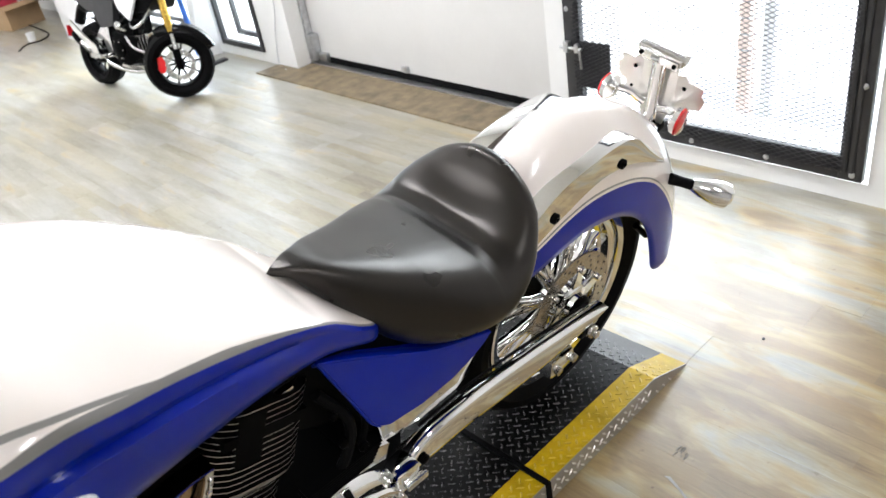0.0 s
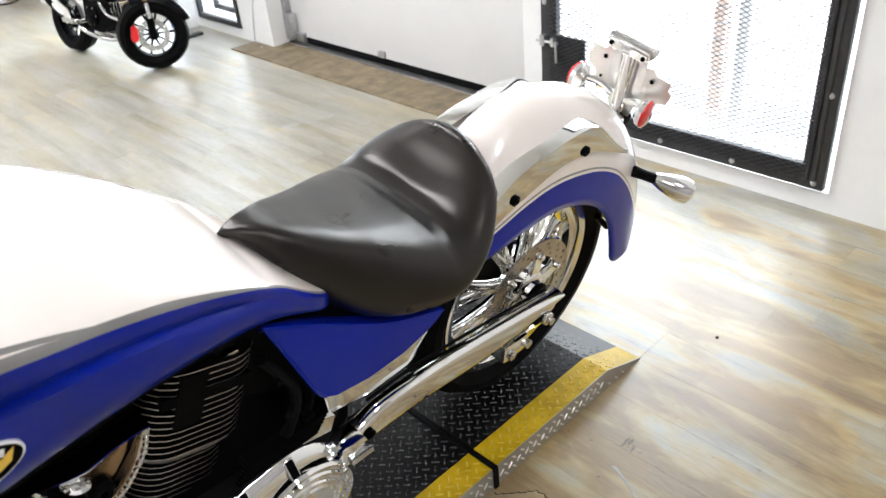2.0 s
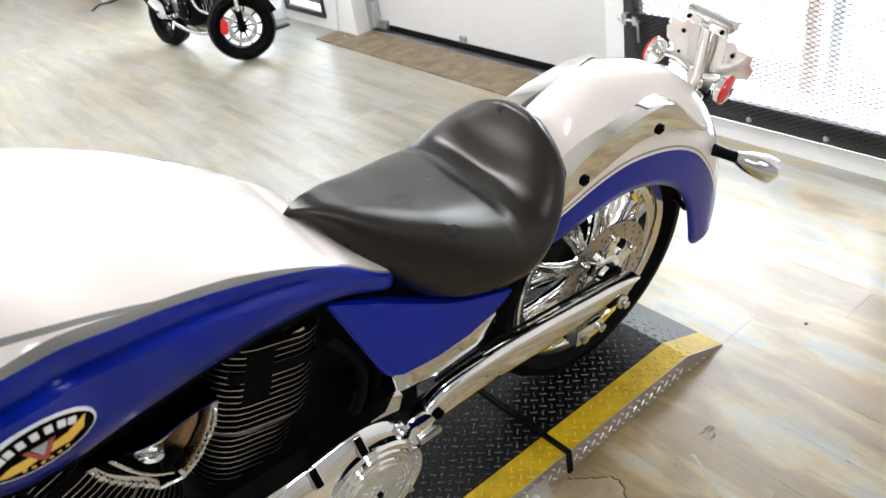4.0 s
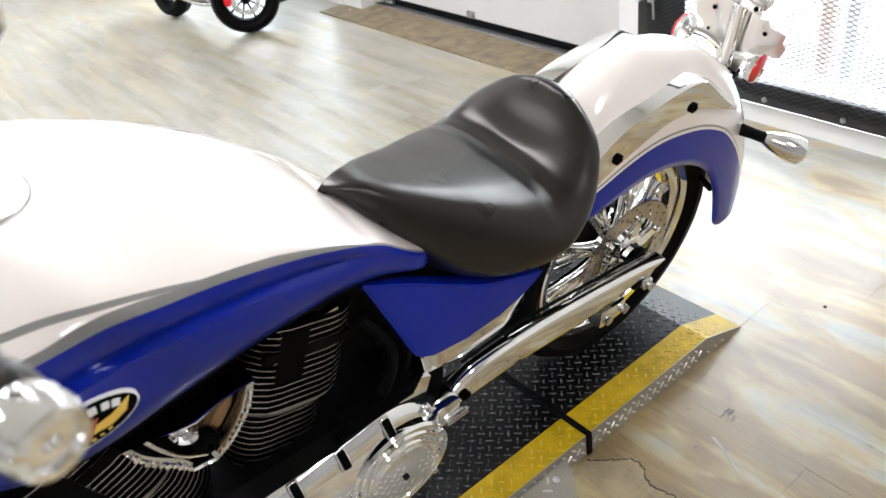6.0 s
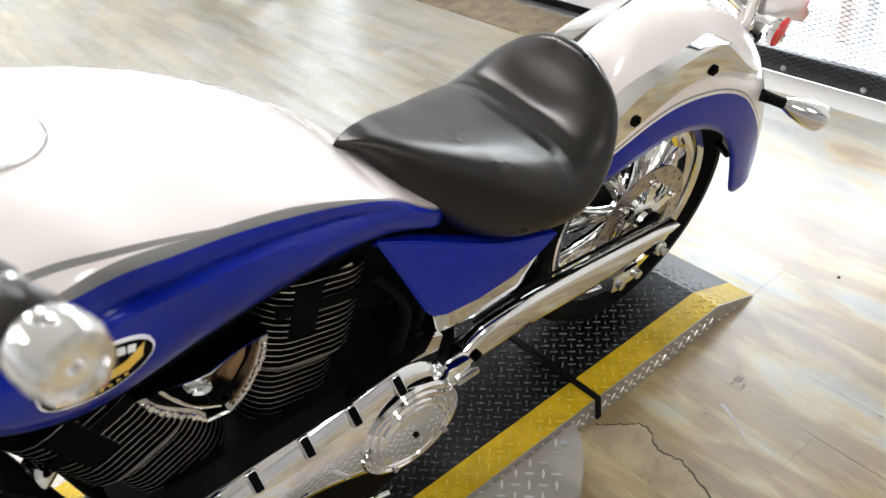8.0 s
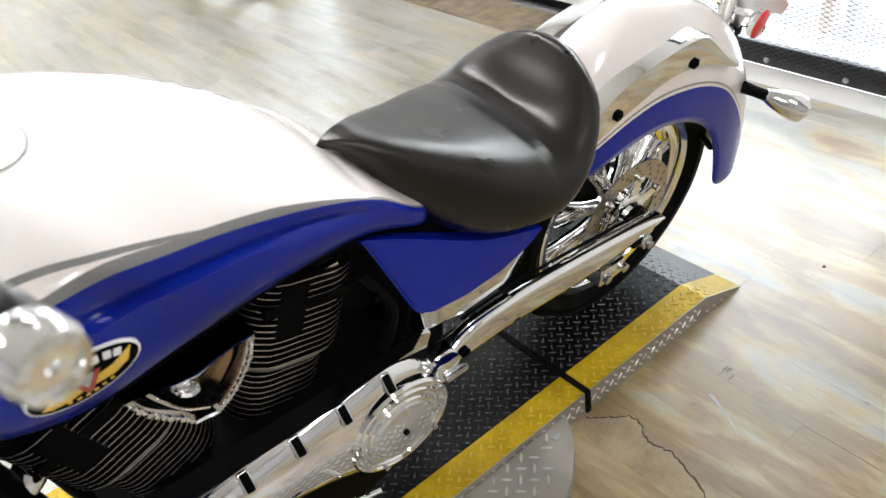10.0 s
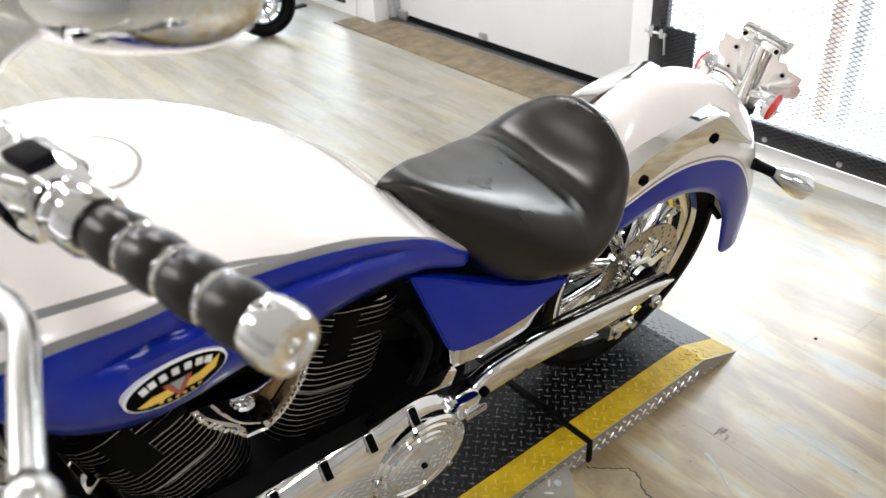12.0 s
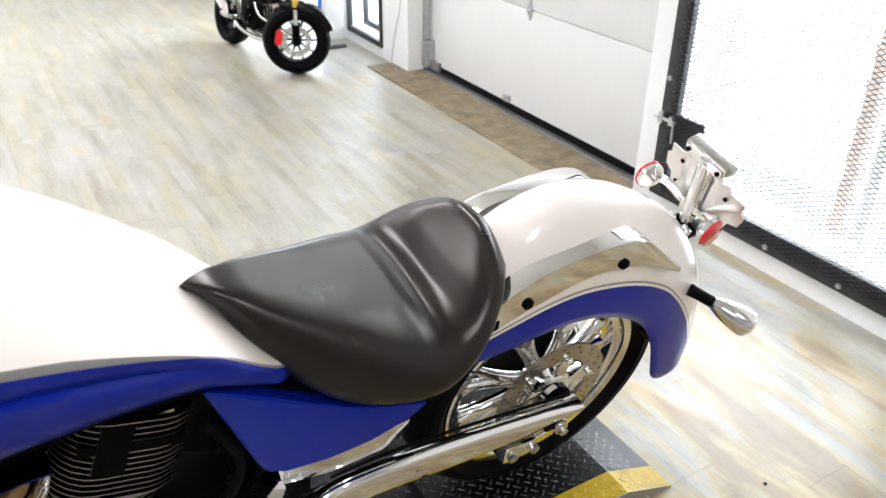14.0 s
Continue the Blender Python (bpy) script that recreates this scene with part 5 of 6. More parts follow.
muffler = part("muffler", tube([(-1.25, 0.150, 0.215), (-1.10, 0.165, 0.215), (-0.98, 0.178, 0.218), (-0.90, 0.182, 0.220), (-0.12, 0.190, 0.222), (-0.10, 0.190, 0.222)], [0.030, 0.034, 0.050, 0.056, 0.056, 0.048], sides=28), M["chrome"], bike, "chrome muffler on the far side")
part("end_cap", lathe([(0.020, 0.0), (0.047, 0.0), (0.049, 0.006), (0.040, 0.012), (0.022, 0.010), (0.020, 0.0)], pose(-0.103, 0.190, 0.222, 0, 90, 0), sides=24), M["satin"], muffler)
part("side_stand", tube(spline([(-1.30, -0.12, 0.14), (-1.27, -0.20, 0.07), (-1.24, -0.265, -0.045)], 4), 0.011, sides=12), M["engine_black"], bike)
# front wheel and fender, mostly out of sight ahead
fw = thing("front_wheel")
fw.parent = bike
fm = Matrix.Translation((-2.03, 0, 0.335)) @ TO_Y
part("tyre", lathe([(0.27, -0.035), (0.30, -0.045), (0.322, -0.035), (0.335, 0), (0.322, 0.035), (0.30, 0.045), (0.27, 0.035), (0.262, 0)], fm, sides=64, closed=True), M["rubber"], fw, "black rubber tyre")
part("rim", lathe([(0.275, -0.036), (0.262, -0.04), (0.25, -0.02), (0.25, 0.02), (0.262, 0.04), (0.275, 0.036), (0.265, 0)], fm, sides=64, closed=True), M["chrome"], fw, "chrome rim")
for k in range(10):
    a = 2 * math.pi * k / 10
    part("spoke", tube([(-2.03 + 0.03 * math.cos(a), 0, 0.335 + 0.03 * math.sin(a)), (-2.03 + 0.255 * math.cos(a), 0, 0.335 + 0.255 * math.sin(a))], 0.008, sides=8), M["chrome"], fw)
part("hub", lathe([(0, -0.05), (0.04, -0.05), (0.035, 0), (0.04, 0.05), (0, 0.05)], fm, sides=24), M["chrome"], fw)

# black parts round the steering head and behind the cylinders
part("neck_cover", loft([[(x - w, y, z), (x + w, y, z), (x + w, y2, z), (x - w, y2, z)] for x, w, y, y2, z in ((-1.80, 0.075, -0.10, 0.10, 0.50), (-1.80, 0.080, -0.12, 0.12, 0.75), (-1.79, 0.070, -0.12, 0.12, 0.95), (-1.77, 0.05, -0.09, 0.09, 1.06))]), M["engine_black"], bike, "black steering head cover")
for s in (-1, 1):
    part("fork_shroud", tube([(-1.735, s * 0.115, 1.08), (-1.79, s * 0.115, 0.88), (-1.90, s * 0.115, 0.55)], [0.040, 0.042, 0.038], sides=18), M["engine_black"], bike, "black fork shroud")
part("oil_hose", tube(spline([(-1.10, -0.09, 0.70), (-1.06, -0.11, 0.62), (-1.08, -0.115, 0.54), (-1.12, -0.10, 0.48)], 5), 0.010, sides=10), M["rubber"], bike)
part("oil_hose", tube(spline([(-1.04, -0.085, 0.66), (-1.02, -0.10, 0.58), (-1.05, -0.105, 0.50)], 5), 0.007, sides=10), M["rubber"], bike)
for x, z, r in ((-1.075, 0.58, 0.012), (-1.02, 0.60, 0.008), (-1.09, 0.66, 0.007), (-1.04, 0.535, 0.010)):
    part("hose_clamp", lathe([(0, 0), (r, 0), (r, 0.006), (r * 0.6, 0.009), (0, 0.009)], side_y(x, -0.112, z), sides=12), M["engine_black"], bike)
for k in range(7):
    part("case_fin", box(-1.19 + 0.004 * k, -1.03 + 0.004 * k, -0.125, -0.10, 0.492 + 0.006 * k - 0.001, 0.492 + 0.006 * k + 0.001), M["engine_black"], bike)

# cables and clamps at the left end of the handlebar
for k, (dy, dz) in enumerate(((0.0, 0.0), (0.02, -0.012), (-0.018, 0.010))):
    part("control_cable", tube(spline([(-1.60 - 0.01 * k, -0.30 + dy, 1.275 + dz), (-1.665, -0.235 + dy, 1.235 + dz), (-1.72, -0.15 + dy, 1.13 + dz), (-1.75, -0.08 + dy, 0.95)], 6), 0.0065, sides=10), M["rubber"], bike, "black control cable")
part("mirror_clamp", box(-1.668, -1.632, -0.245, -0.205, 1.225, 1.262, bevel=0.008), M["engine_black"], bike)

# black plate added as shade under the tank, far-side drive pulley and swingarm
part("under_tank_plate", loft([[(x, s * w, z) for s, z in ((-1, b - 0.014), (-1, b - 0.002), (1, b - 0.002), (1, b - 0.014))] for x, w, b in ((q, 0.73 * smooth_lerp(TANK_W, q), smooth_lerp(TANK_BOT, q)) for q in (-1.64, -1.60, -1.54, -1.46, -1.38, -1.30, -1.20, -1.10, -1.04))]), M["engine_black"], bike)
part("drive_pulley", lathe([(0.03, 0.0), (0.112, 0.0), (0.116, 0.004), (0.116, 0.030), (0.112, 0.034), (0.09, 0.026), (0.03, 0.026)], side_y(AX, 0.130, AZ), sides=64), M["engine_black"], bike, "black drive pulley")
part("swingarm_far", loft([[(x, y, z) for y, z in ((0.115, z0), (0.140, z0), (0.140, z1), (0.115, z1))] for x, z0, z1 in ((-1.0, 0.36, 0.43), (-0.7, 0.35, 0.42), (-0.40, 0.31, 0.37), (-0.33, 0.315, 0.355))]), M["engine_black"], bike, "black far swingarm")

# ---- lift wings beside the ramp ----


def lift_wing(y_edge, s):
    e = thing("lift_wing", "bare aluminium diamond plate wing beside the ramp", "ramp wing", group="lift wings")
    arc = [(-0.675, 0.0), (-0.70, 0.045), (-0.735, 0.085), (-0.79, 0.13), (-0.86, 0.17), (-0.95, 0.20), (-1.10, 0.22), (-2.70, 0.22), (-2.70, 0.0)]
    pts = [(x, y_edge + s * y) for x, y in arc]
    part("plate", loft([[(x, y, 0.0) for x, y in pts], [(x, y, 0.046) for x, y in pts]]), M["tread_silver"], e, smooth=False)
    t = tread(-2.68, -0.95, 0.004, 0.20, lambda x, v, h: (x, y_edge + s * v, 0.046 + h), pitch=0.029, size=0.026)
    t2 = tread(-0.95, -0.79, 0.004, 0.12, lambda x, v, h: (x, y_edge + s * v, 0.046 + h), pitch=0.029, size=0.026)
    t3 = tread(-0.79, -0.72, 0.004, 0.06, lambda x, v, h: (x, y_edge + s * v, 0.046 + h), pitch=0.029, size=0.026)
    for me in (t, t2, t3):
        ob = new("tread", me)
        me.materials.append(M["lug_silver"])
        ob.parent = e
        tagged(ob, kind="stuff")
    for x, y in ((-0.735, 0.028), (-0.86, 0.15)):
        part("bolt", lathe([(0, 0), (0.009, 0), (0.009, 0.003), (0.005, 0.005), (0, 0.005)], pose(x, y_edge + s * y, 0.046), sides=14), M["galv"], e)


lift_wing(-0.002, -1)
lift_wing(RAMP_W + 0.002, 1)
strap = single("hold_down_strap", loft([[(-0.607, y, z), (-0.593, y, z), (-0.593, y, z + h), (-0.607, y, z + h)] for y, z, h in ((-0.006, 0.0, 0.066), (-0.001, 0.0, 0.068), (0.012, 0.058, 0.010), (0.2, 0.058, 0.010), (0.6, 0.058, 0.010), (RAMP_W + 0.004, 0.0, 0.068))]), M["rubber"], "black rubber strip over the joint of the ramp", "strap")

# ---- threshold board, garage door, gate ----
single("threshold_board", loft([[(0.885, 1.05, 0.0), (1.055, 1.05, 0.0), (1.055, 3.57, 0.0), (0.885, 3.585, 0.0)], [(0.887, 1.052, 0.008), (1.055, 1.052, 0.008), (1.055, 3.568, 0.008), (0.887, 3.583, 0.008)]]), M["ply"], "worn brown plywood strip along the garage threshold", "floor board", smooth=False)
single("threshold_slab", box(1.055, 1.62, 1.318, 3.357, -0.003, 0.006), M["ply"], "worn brown plywood inside the door opening", "floor board", smooth=False)

gar = thing("door_1", "white sectional garage door, closed", "garage door", kind="structure")
GX = 1.215
sec = 0.535
for k in range(4):
    z0 = 0.045 + k * sec
    p = part("panel", box(GX, GX + 0.045, 1.318, 3.357, z0 + 0.002, z0 + sec - 0.002, bevel=0.004), M["garage"], gar, smooth=True)
    if k:
        for y in (1.345, 2.335, 3.33):
            hg = part("hinge", loft([[(GX - 0.004, y + w, z0 + z) for w, z in ((0, 0.07), (0.016, 0.02), (0.022, 0.0), (0.016, -0.02), (0, -0.055), (-0.016, -0.02), (-0.022, 0), (-0.016, 0.02))], [(GX - 0.001, y + w, z0 + z) for w, z in ((0, 0.07), (0.016, 0.02), (0.022, 0.0), (0.016, -0.02), (0, -0.055), (-0.016, -0.02), (-0.022, 0), (-0.016, 0.02))]]), M["galv"], gar, "galvanised hinge")
            part("knuckle", tube([(GX - 0.010, y - 0.02, z0), (GX - 0.010, y + 0.02, z0)], 0.008, sides=10), M["galv"], hg)
part("bottom_seal", box(GX - 0.004, GX + 0.05, 1.318, 3.357, 0.010, 0.046, bevel=0.006), M["rubber"], gar, "black rubber bottom seal")
part("sill_strip", box(GX - 0.055, GX - 0.008, 1.318, 3.357, 0.006, 0.012), M["galv"], gar)
part("lift_handle", box(GX - 0.022, GX, 2.46, 2.51, 0.055, 0.090, bevel=0.005), M["galv"], gar)
part("corner_bracket", box(GX - 0.006, GX, 1.32, 1.345, 0.05, 0.20, bevel=0.002), M["galv"], gar)
tr = part("track", loft([[(GX - 0.05, 3.335, z), (GX - 0.05, 3.357, z), (GX - 0.002, 3.357, z), (GX - 0.002, 3.345, z), (GX - 0.04, 3.345, z), (GX - 0.04, 3.335, z)] for z in (0.09, 2.4)]), M["galv"], gar, "galvanised vertical track")
part("track_foot", box(GX - 0.055, GX - 0.002, 3.29, 3.357, 0.03, 0.19, bevel=0.004), M["galv"], gar)
part("roller_bracket", box(GX - 0.03, GX, 3.21, 3.29, 0.02, 0.075, bevel=0.006), M["galv"], gar)
single("door_cable", tube(spline([(WALL - 0.006, 3.48, 0.9), (WALL - 0.006, 3.44, 0.45), (WALL - 0.008, 3.52, 0.2), (WALL - 0.02, 3.54, 0.012), (1.0, 3.40, 0.013)], 8), 0.0025, sides=8), M["galv"], "thin dark cable hanging beside the garage door", "cable")

gate = thing("security_gate", "black steel gate with expanded metal mesh over a bright doorway", "gate")
GY0, GY1, GZ0, GZ1, SW = -0.038, 1.192, 0.092, 2.34, 0.080


def steel(name, *b, label=""):
    return part(name, box(*b, bevel=0.003), M["black_steel"], gate, label)


steel("stile", WALL - 0.030, WALL - 0.002, GY0, GY0 + SW, GZ0, GZ1)
steel("stile", WALL - 0.030, WALL - 0.002, GY1 - SW, GY1, GZ0, GZ1)
steel("rail", WALL - 0.029, WALL - 0.003, GY0 + SW, GY1 - SW, GZ0, GZ0 + 0.085)
steel("rail", WALL - 0.029, WALL - 0.003, GY0 + SW, GY1 - SW, GZ1 - 0.085, GZ1)
steel("stop_bar", WALL - 0.036, WALL - 0.030, GY0 + SW - 0.028, GY0 + SW - 0.012, GZ0 + 0.03, GZ1 - 0.03, label="flat bar along the hinge stile")
steel("stop_bar", WALL - 0.036, WALL - 0.030, GY0 + SW - 0.052, GY0 + SW - 0.036, GZ0 + 0.03, GZ1 - 0.03)


def expanded_mesh(y0, y1, z0, z1, x, dy, dz, t):
    """Crossing strands of expanded metal."""
    verts, faces = [], []
    slope = dz / dy
    span = y1 - y0
    n = int((z1 - z0 + span * slope) / dz) + 1
    for s in (1, -1):
        for k in range(n):
            zs = z0 - (span * slope if s > 0 else 0) + k * dz
            ya, za, yb, zb = y0, zs, y1, zs + s * span * slope
            lo = [(z0 - za) / (zb - za), (z1 - za) / (zb - za)]
            t0, t1 = max(0.0, min(lo)), min(1.0, max(lo))
            if t1 - t0 < 0.003:
                continue
            a = (ya + (yb - ya) * t0, za + (zb - za) * t0)
            b = (ya + (yb - ya) * t1, za + (zb - za) * t1)
            o = len(verts)
            w = t * 0.75
            for (py, pz) in (a, b):
                verts += [(x, py, pz - w), (x - t, py, pz + w * 0.3), (x, py, pz + w), (x + t, py, pz - w * 0.3)]
            faces += [(o + i, o + (i + 1) % 4, o + 4 + (i + 1) % 4, o + 4 + i) for i in range(4)]
    me = bpy.data.meshes.new("expanded_mesh")
    me.from_pydata(verts, [], faces)
    me.materials.append(M["black_steel"])
    return me


mesh_ob = new("expanded_mesh", expanded_mesh(GY0 + 0.05, GY1 - 0.05, GZ0 + 0.03, GZ1 - 0.04, WALL - 0.034, 0.036, 0.0175, 0.0023))
mesh_ob.parent = gate
tagged(mesh_ob, "black expanded metal mesh", kind="stuff")
for y, z in [(-0.005 + 0.302 * k, 0.115) for k in range(4)] + [(-0.012, 0.115 + 0.32 * k) for k in range(1, 7)] + [(GY1 - 0.02, 0.58 + 0.32 * k) for k in range(5)]:
    part("bolt", lathe([(0, 0), (0.011, 0), (0.010, 0.004), (0.005, 0.006), (0, 0.006)], Matrix.Translation((WALL - 0.030, y, z)) @ Matrix.Rotation(radians(-90), 4, "Y"), sides=14), M["galv"], gate, "round bolt head")
part("latch_plate", box(WALL - 0.040, WALL - 0.030, 0.962, 1.112, 0.262, 0.455, bevel=0.002), M["black_steel"], gate, "black latch guard plate")
lm = expanded_mesh(0.955, 1.115, 0.255, 0.462, WALL - 0.043, 0.034, 0.0165, 0.0022)
lo = new("latch_mesh", lm)
lo.parent = gate
tagged(lo, kind="stuff")
part("latch_bolt", tube([(WALL - 0.050, 1.20, 0.425), (WALL - 0.050, 1.09, 0.425)], 0.007, sides=12), M["galv"], gate, "galvanised slide bolt")
part("latch_keeper", box(WALL - 0.058, WALL - 0.03, 1.155, 1.180, 0.405, 0.450, bevel=0.004), M["galv"], gate)
part("latch_keeper", box(WALL - 0.058, WALL - 0.03, 1.105, 1.125, 0.408, 0.445, bevel=0.004), M["galv"], gate)
part("latch_handle", tube(spline([(WALL - 0.052, 1.10, 0.425), (WALL - 0.066, 1.088, 0.415), (WALL - 0.066, 1.084, 0.35)], 4), 0.005, sides=10), M["galv"], gate)


def window_unit(name, y0, y1):
    w = thing(name, "tall window with a black frame, bright daylight behind", "window", kind="structure")
    for f, (x0, x1, o) in enumerate(((WALL - 0.012, WALL + 0.02, 0.0), (WALL + 0.10, WALL + 0.13, 0.035))):
        for b in ((y0 + o, y0 + o + 0.035, 0.068 + o, 2.345 - o), (y1 - o - 0.035, y1 - o, 0.068 + o, 2.345 - o), (y0 + o + 0.035, y1 - o - 0.035, 0.068 + o, 0.103 + o), (y0 + o + 0.035, y1 - o - 0.035, 2.31 - o, 2.345 - o)):
            part("window_frame", box(x0, x1, *b, bevel=0.003), M["black_steel"], w, "black frame bar")
    return w


window_unit("window_1", 3.702, 4.238)
window_unit("window_2", 4.402, 5.598)

# ---- outside: brick pier with a pale post ----
pier = thing("brick_pier", "red brick pier outside the gate, its colour paled for glaring light", "pier")
PX, PY = 1.50, 0.645
part("core", box(PX + 0.006, PX + 0.06, PY - 0.020, PY + 0.020, -0.02, 2.6), M["concrete"], pier, smooth=False)
brick_me = bpy.data.meshes.new("brick")
bb = box(0, 0.06, -0.025, 0.025, 0, 0.060, bevel=0.004)
bb.to_mesh(brick_me)
bb.free()
brick_me.materials.append(M["brick"])
for k in range(38):
    b = new("brick", brick_me)
    b.parent = pier
    b.location = (PX, PY + (0.003 if k % 2 else -0.003), -0.02 + 0.067 * k)
single("outdoor_post", box(1.52, 1.62, 0.525, 0.575, -0.02, 2.6, bevel=0.004), M["plastic_white"], "pale post beside the brick pier", "post")

# ---- small motorcycle near the far windows ----
mini = thing("small_motorcycle", "small black and white street motorcycle with gold fork and red caliper", "motorcycle", at=pose(0.30, 4.52, 0, -10, 0, -81.3))
# local frame: x forward from the rear contact, y to its left
TR, WB = 0.205, 0.85


def small_wheel(name, x, turn, parent, disc):
    e = thing(name)
    e.parent = parent
    e.matrix_local = pose(x, 0, TR, 0, 0, turn)
    part("tyre", lathe([(0.128, -0.035), (0.16, -0.056), (0.188, -0.05), (0.205, 0), (0.188, 0.05), (0.16, 0.056), (0.128, 0.035), (0.12, 0)], TO_Y, sides=56, closed=True), M["rubber"], e, "black tyre")
    part("rim", lathe([(0.14, -0.037), (0.128, -0.04), (0.12, -0.02), (0.12, 0.02), (0.128, 0.04), (0.14, 0.037), (0.13, 0)], TO_Y, sides=48, closed=True), M["engine_black"], e, "black rim")
    for k in range(10):
        a = 2 * math.pi * k / 10
        part("spoke", tube([(0.02 * math.cos(a), 0.01, 0.02 * math.sin(a)), (0.124 * math.cos(a + 0.1), 0.01, 0.124 * math.sin(a + 0.1))], 0.006, sides=6), M["engine_black"], e)
    part("hub", lathe([(0, -0.05), (0.03, -0.05), (0.025, 0), (0.03, 0.05), (0, 0.05)], TO_Y, sides=20), M["engine_black"], e)
    part("disc", placed(disc_mesh(0.058, 0.092, 0.004, 1), Matrix.Translation((0, disc, 0)) @ TO_Y), M["satin"], e, "steel brake disc")
    return e


small_wheel("rear_wheel", 0.0, 0, mini, 0.05)
front = thing("front_assembly")
front.parent = mini
front.matrix_local = pose(WB, 0, 0, 0, 0, 58)
small_wheel("front_wheel", 0.0, 0, front, -0.058)
for s in (-1, 1):
    part("fork_tube", tube([(-0.023, s * 0.075 + 0.036, 0.40), (-0.069, s * 0.075 + 0.11, 0.80)], 0.021, sides=16), M["gold"], front, "gold fork tube")
    part("fork_slider", tube([(-0.010, s * 0.075 + 0.016, 0.29), (-0.024, s * 0.075 + 0.038, 0.41)], 0.015, sides=14), M["satin"], front)
    part("fork_lower", tube([(0.0, s * 0.075, 0.185), (-0.012, s * 0.075 + 0.018, 0.30)], 0.022, sides=14), M["engine_black"], front)
part("caliper", loft([[(x, y, z) for x, z in ((-0.128, 0.20), (-0.118, 0.178), (-0.095, 0.175), (-0.082, 0.20), (-0.085, 0.25), (-0.10, 0.272), (-0.122, 0.262))] for y in (-0.102, -0.066)]), M["red"], front, "red brake caliper")
rings = []
for k in range(15):
    a = radians(22 + 100 * k / 14)
    w = 0.062 * math.sin(math.pi * (0.12 + 0.80 * k / 14)) ** 0.5
    rings.append([(r * math.cos(a), y * w, TR + r * math.sin(a)) for r, y in ((0.185, -1.05), (0.212, -1.0), (0.232, -0.72), (0.242, 0), (0.232, 0.72), (0.212, 1.0), (0.185, 1.05), (0.206, 0.9), (0.228, 0.0), (0.206, -0.9))])
part("front_fender", loft(rings), M["gloss_black"], front, "black front fender")
part("headlamp", lathe([(0, -0.03), (0.06, -0.02), (0.07, 0.02), (0.055, 0.06), (0, 0.07)], pose(-0.03, 0.10, 0.80, 0, 100, 0), sides=24), M["engine_black"], front)
part("engine", loft([[(x, s * w, z) for s in (-1, 1) for z in ((z0, z1) if s < 0 else (z1, z0))] for x, w, z0, z1 in ((0.24, 0.06, 0.22, 0.36), (0.34, 0.085, 0.18, 0.38), (0.46, 0.085, 0.18, 0.36), (0.54, 0.05, 0.22, 0.34))]), M["engine_black"], mini, "black engine")
for k in range(7):
    x = 0.53 + 0.017 * k
    part("cylinder_fin", placed(box(-0.003, 0.003, -0.055, 0.055, -0.05, 0.05, bevel=0.002), pose(x, 0, 0.31 + 0.1 * (x - 0.53), 0, -10, 0)), M["engine_black"] if k % 2 else M["satin"], mini)
part("cylinder_head", tube([(0.52, 0, 0.31), (0.68, 0, 0.335)], [0.042, 0.040], sides=14), M["engine_black"], mini)
part("clutch_cover", lathe([(0, 0), (0.062, 0), (0.062, 0.012), (0.045, 0.022), (0, 0.024)], Matrix.Translation((0.37, -0.085, 0.27)) @ Matrix.Rotation(radians(90), 4, "X"), sides=28), M["engine_black"], mini)
for k in range(6):
    a = 2 * math.pi * k / 6
    part("cover_bolt", lathe([(0, 0), (0.006, 0), (0.006, 0.004), (0, 0.004)], Matrix.Translation((0.37 + 0.054 * math.cos(a), -0.098, 0.27 + 0.054 * math.sin(a))) @ Matrix.Rotation(radians(90), 4, "X"), sides=8), M["satin"], mini)
for s in (-1, 1):
    part("swingarm", tube([(0.28, s * 0.075, 0.27), (0.0, s * 0.075, 0.205)], 0.016, sides=12), M["engine_black"], mini)
    part("peg_bracket", loft([[(x, s * 0.098, z) for x, z in ((0.30, 0.40), (0.24, 0.42), (0.10, 0.30), (0.13, 0.27), (0.22, 0.33), (0.26, 0.24), (0.30, 0.25))], [(x, s * 0.090, z) for x, z in ((0.30, 0.40), (0.24, 0.42), (0.10, 0.30), (0.13, 0.27), (0.22, 0.33), (0.26, 0.24), (0.30, 0.25))]]), M["satin"], mini, "silver footpeg bracket")
    part("footpeg", tube([(0.31, s * 0.09, 0.235), (0.30, s * 0.19, 0.235)], 0.012, sides=10), M["satin"], mini)
part("shock", tube([(0.24, -0.02, 0.32), (0.12, -0.02, 0.52)], 0.022, sides=12), M["red"], mini)
part("exhaust_pipe", tube(spline([(0.66, -0.03, 0.30), (0.62, -0.06, 0.17), (0.48, -0.075, 0.14), (0.30, -0.09, 0.16), (0.20, -0.105, 0.20)], 5), 0.013, sides=12), M["satin"], mini)
part("muffler", tube([(0.22, -0.108, 0.19), (0.18, -0.115, 0.215), (-0.02, -0.125, 0.33), (-0.06, -0.125, 0.35)], [0.016, 0.034, 0.036, 0.026], sides=18), M["engine_black"], mini, "black muffler")
part("heat_shield", tube([(0.13, -0.140, 0.255), (0.04, -0.146, 0.305)], [0.015, 0.015], sides=14), M["satin"], mini, "brushed heat shield")
part("belly_pan", loft([[(x, s * w, z) for s in (-1, 1) for z in ((z0, z1) if s < 0 else (z1, z0))] for x, w, z0, z1 in ((0.30, 0.05, 0.135, 0.17), (0.50, 0.05, 0.13, 0.17))]), M["satin"], mini)
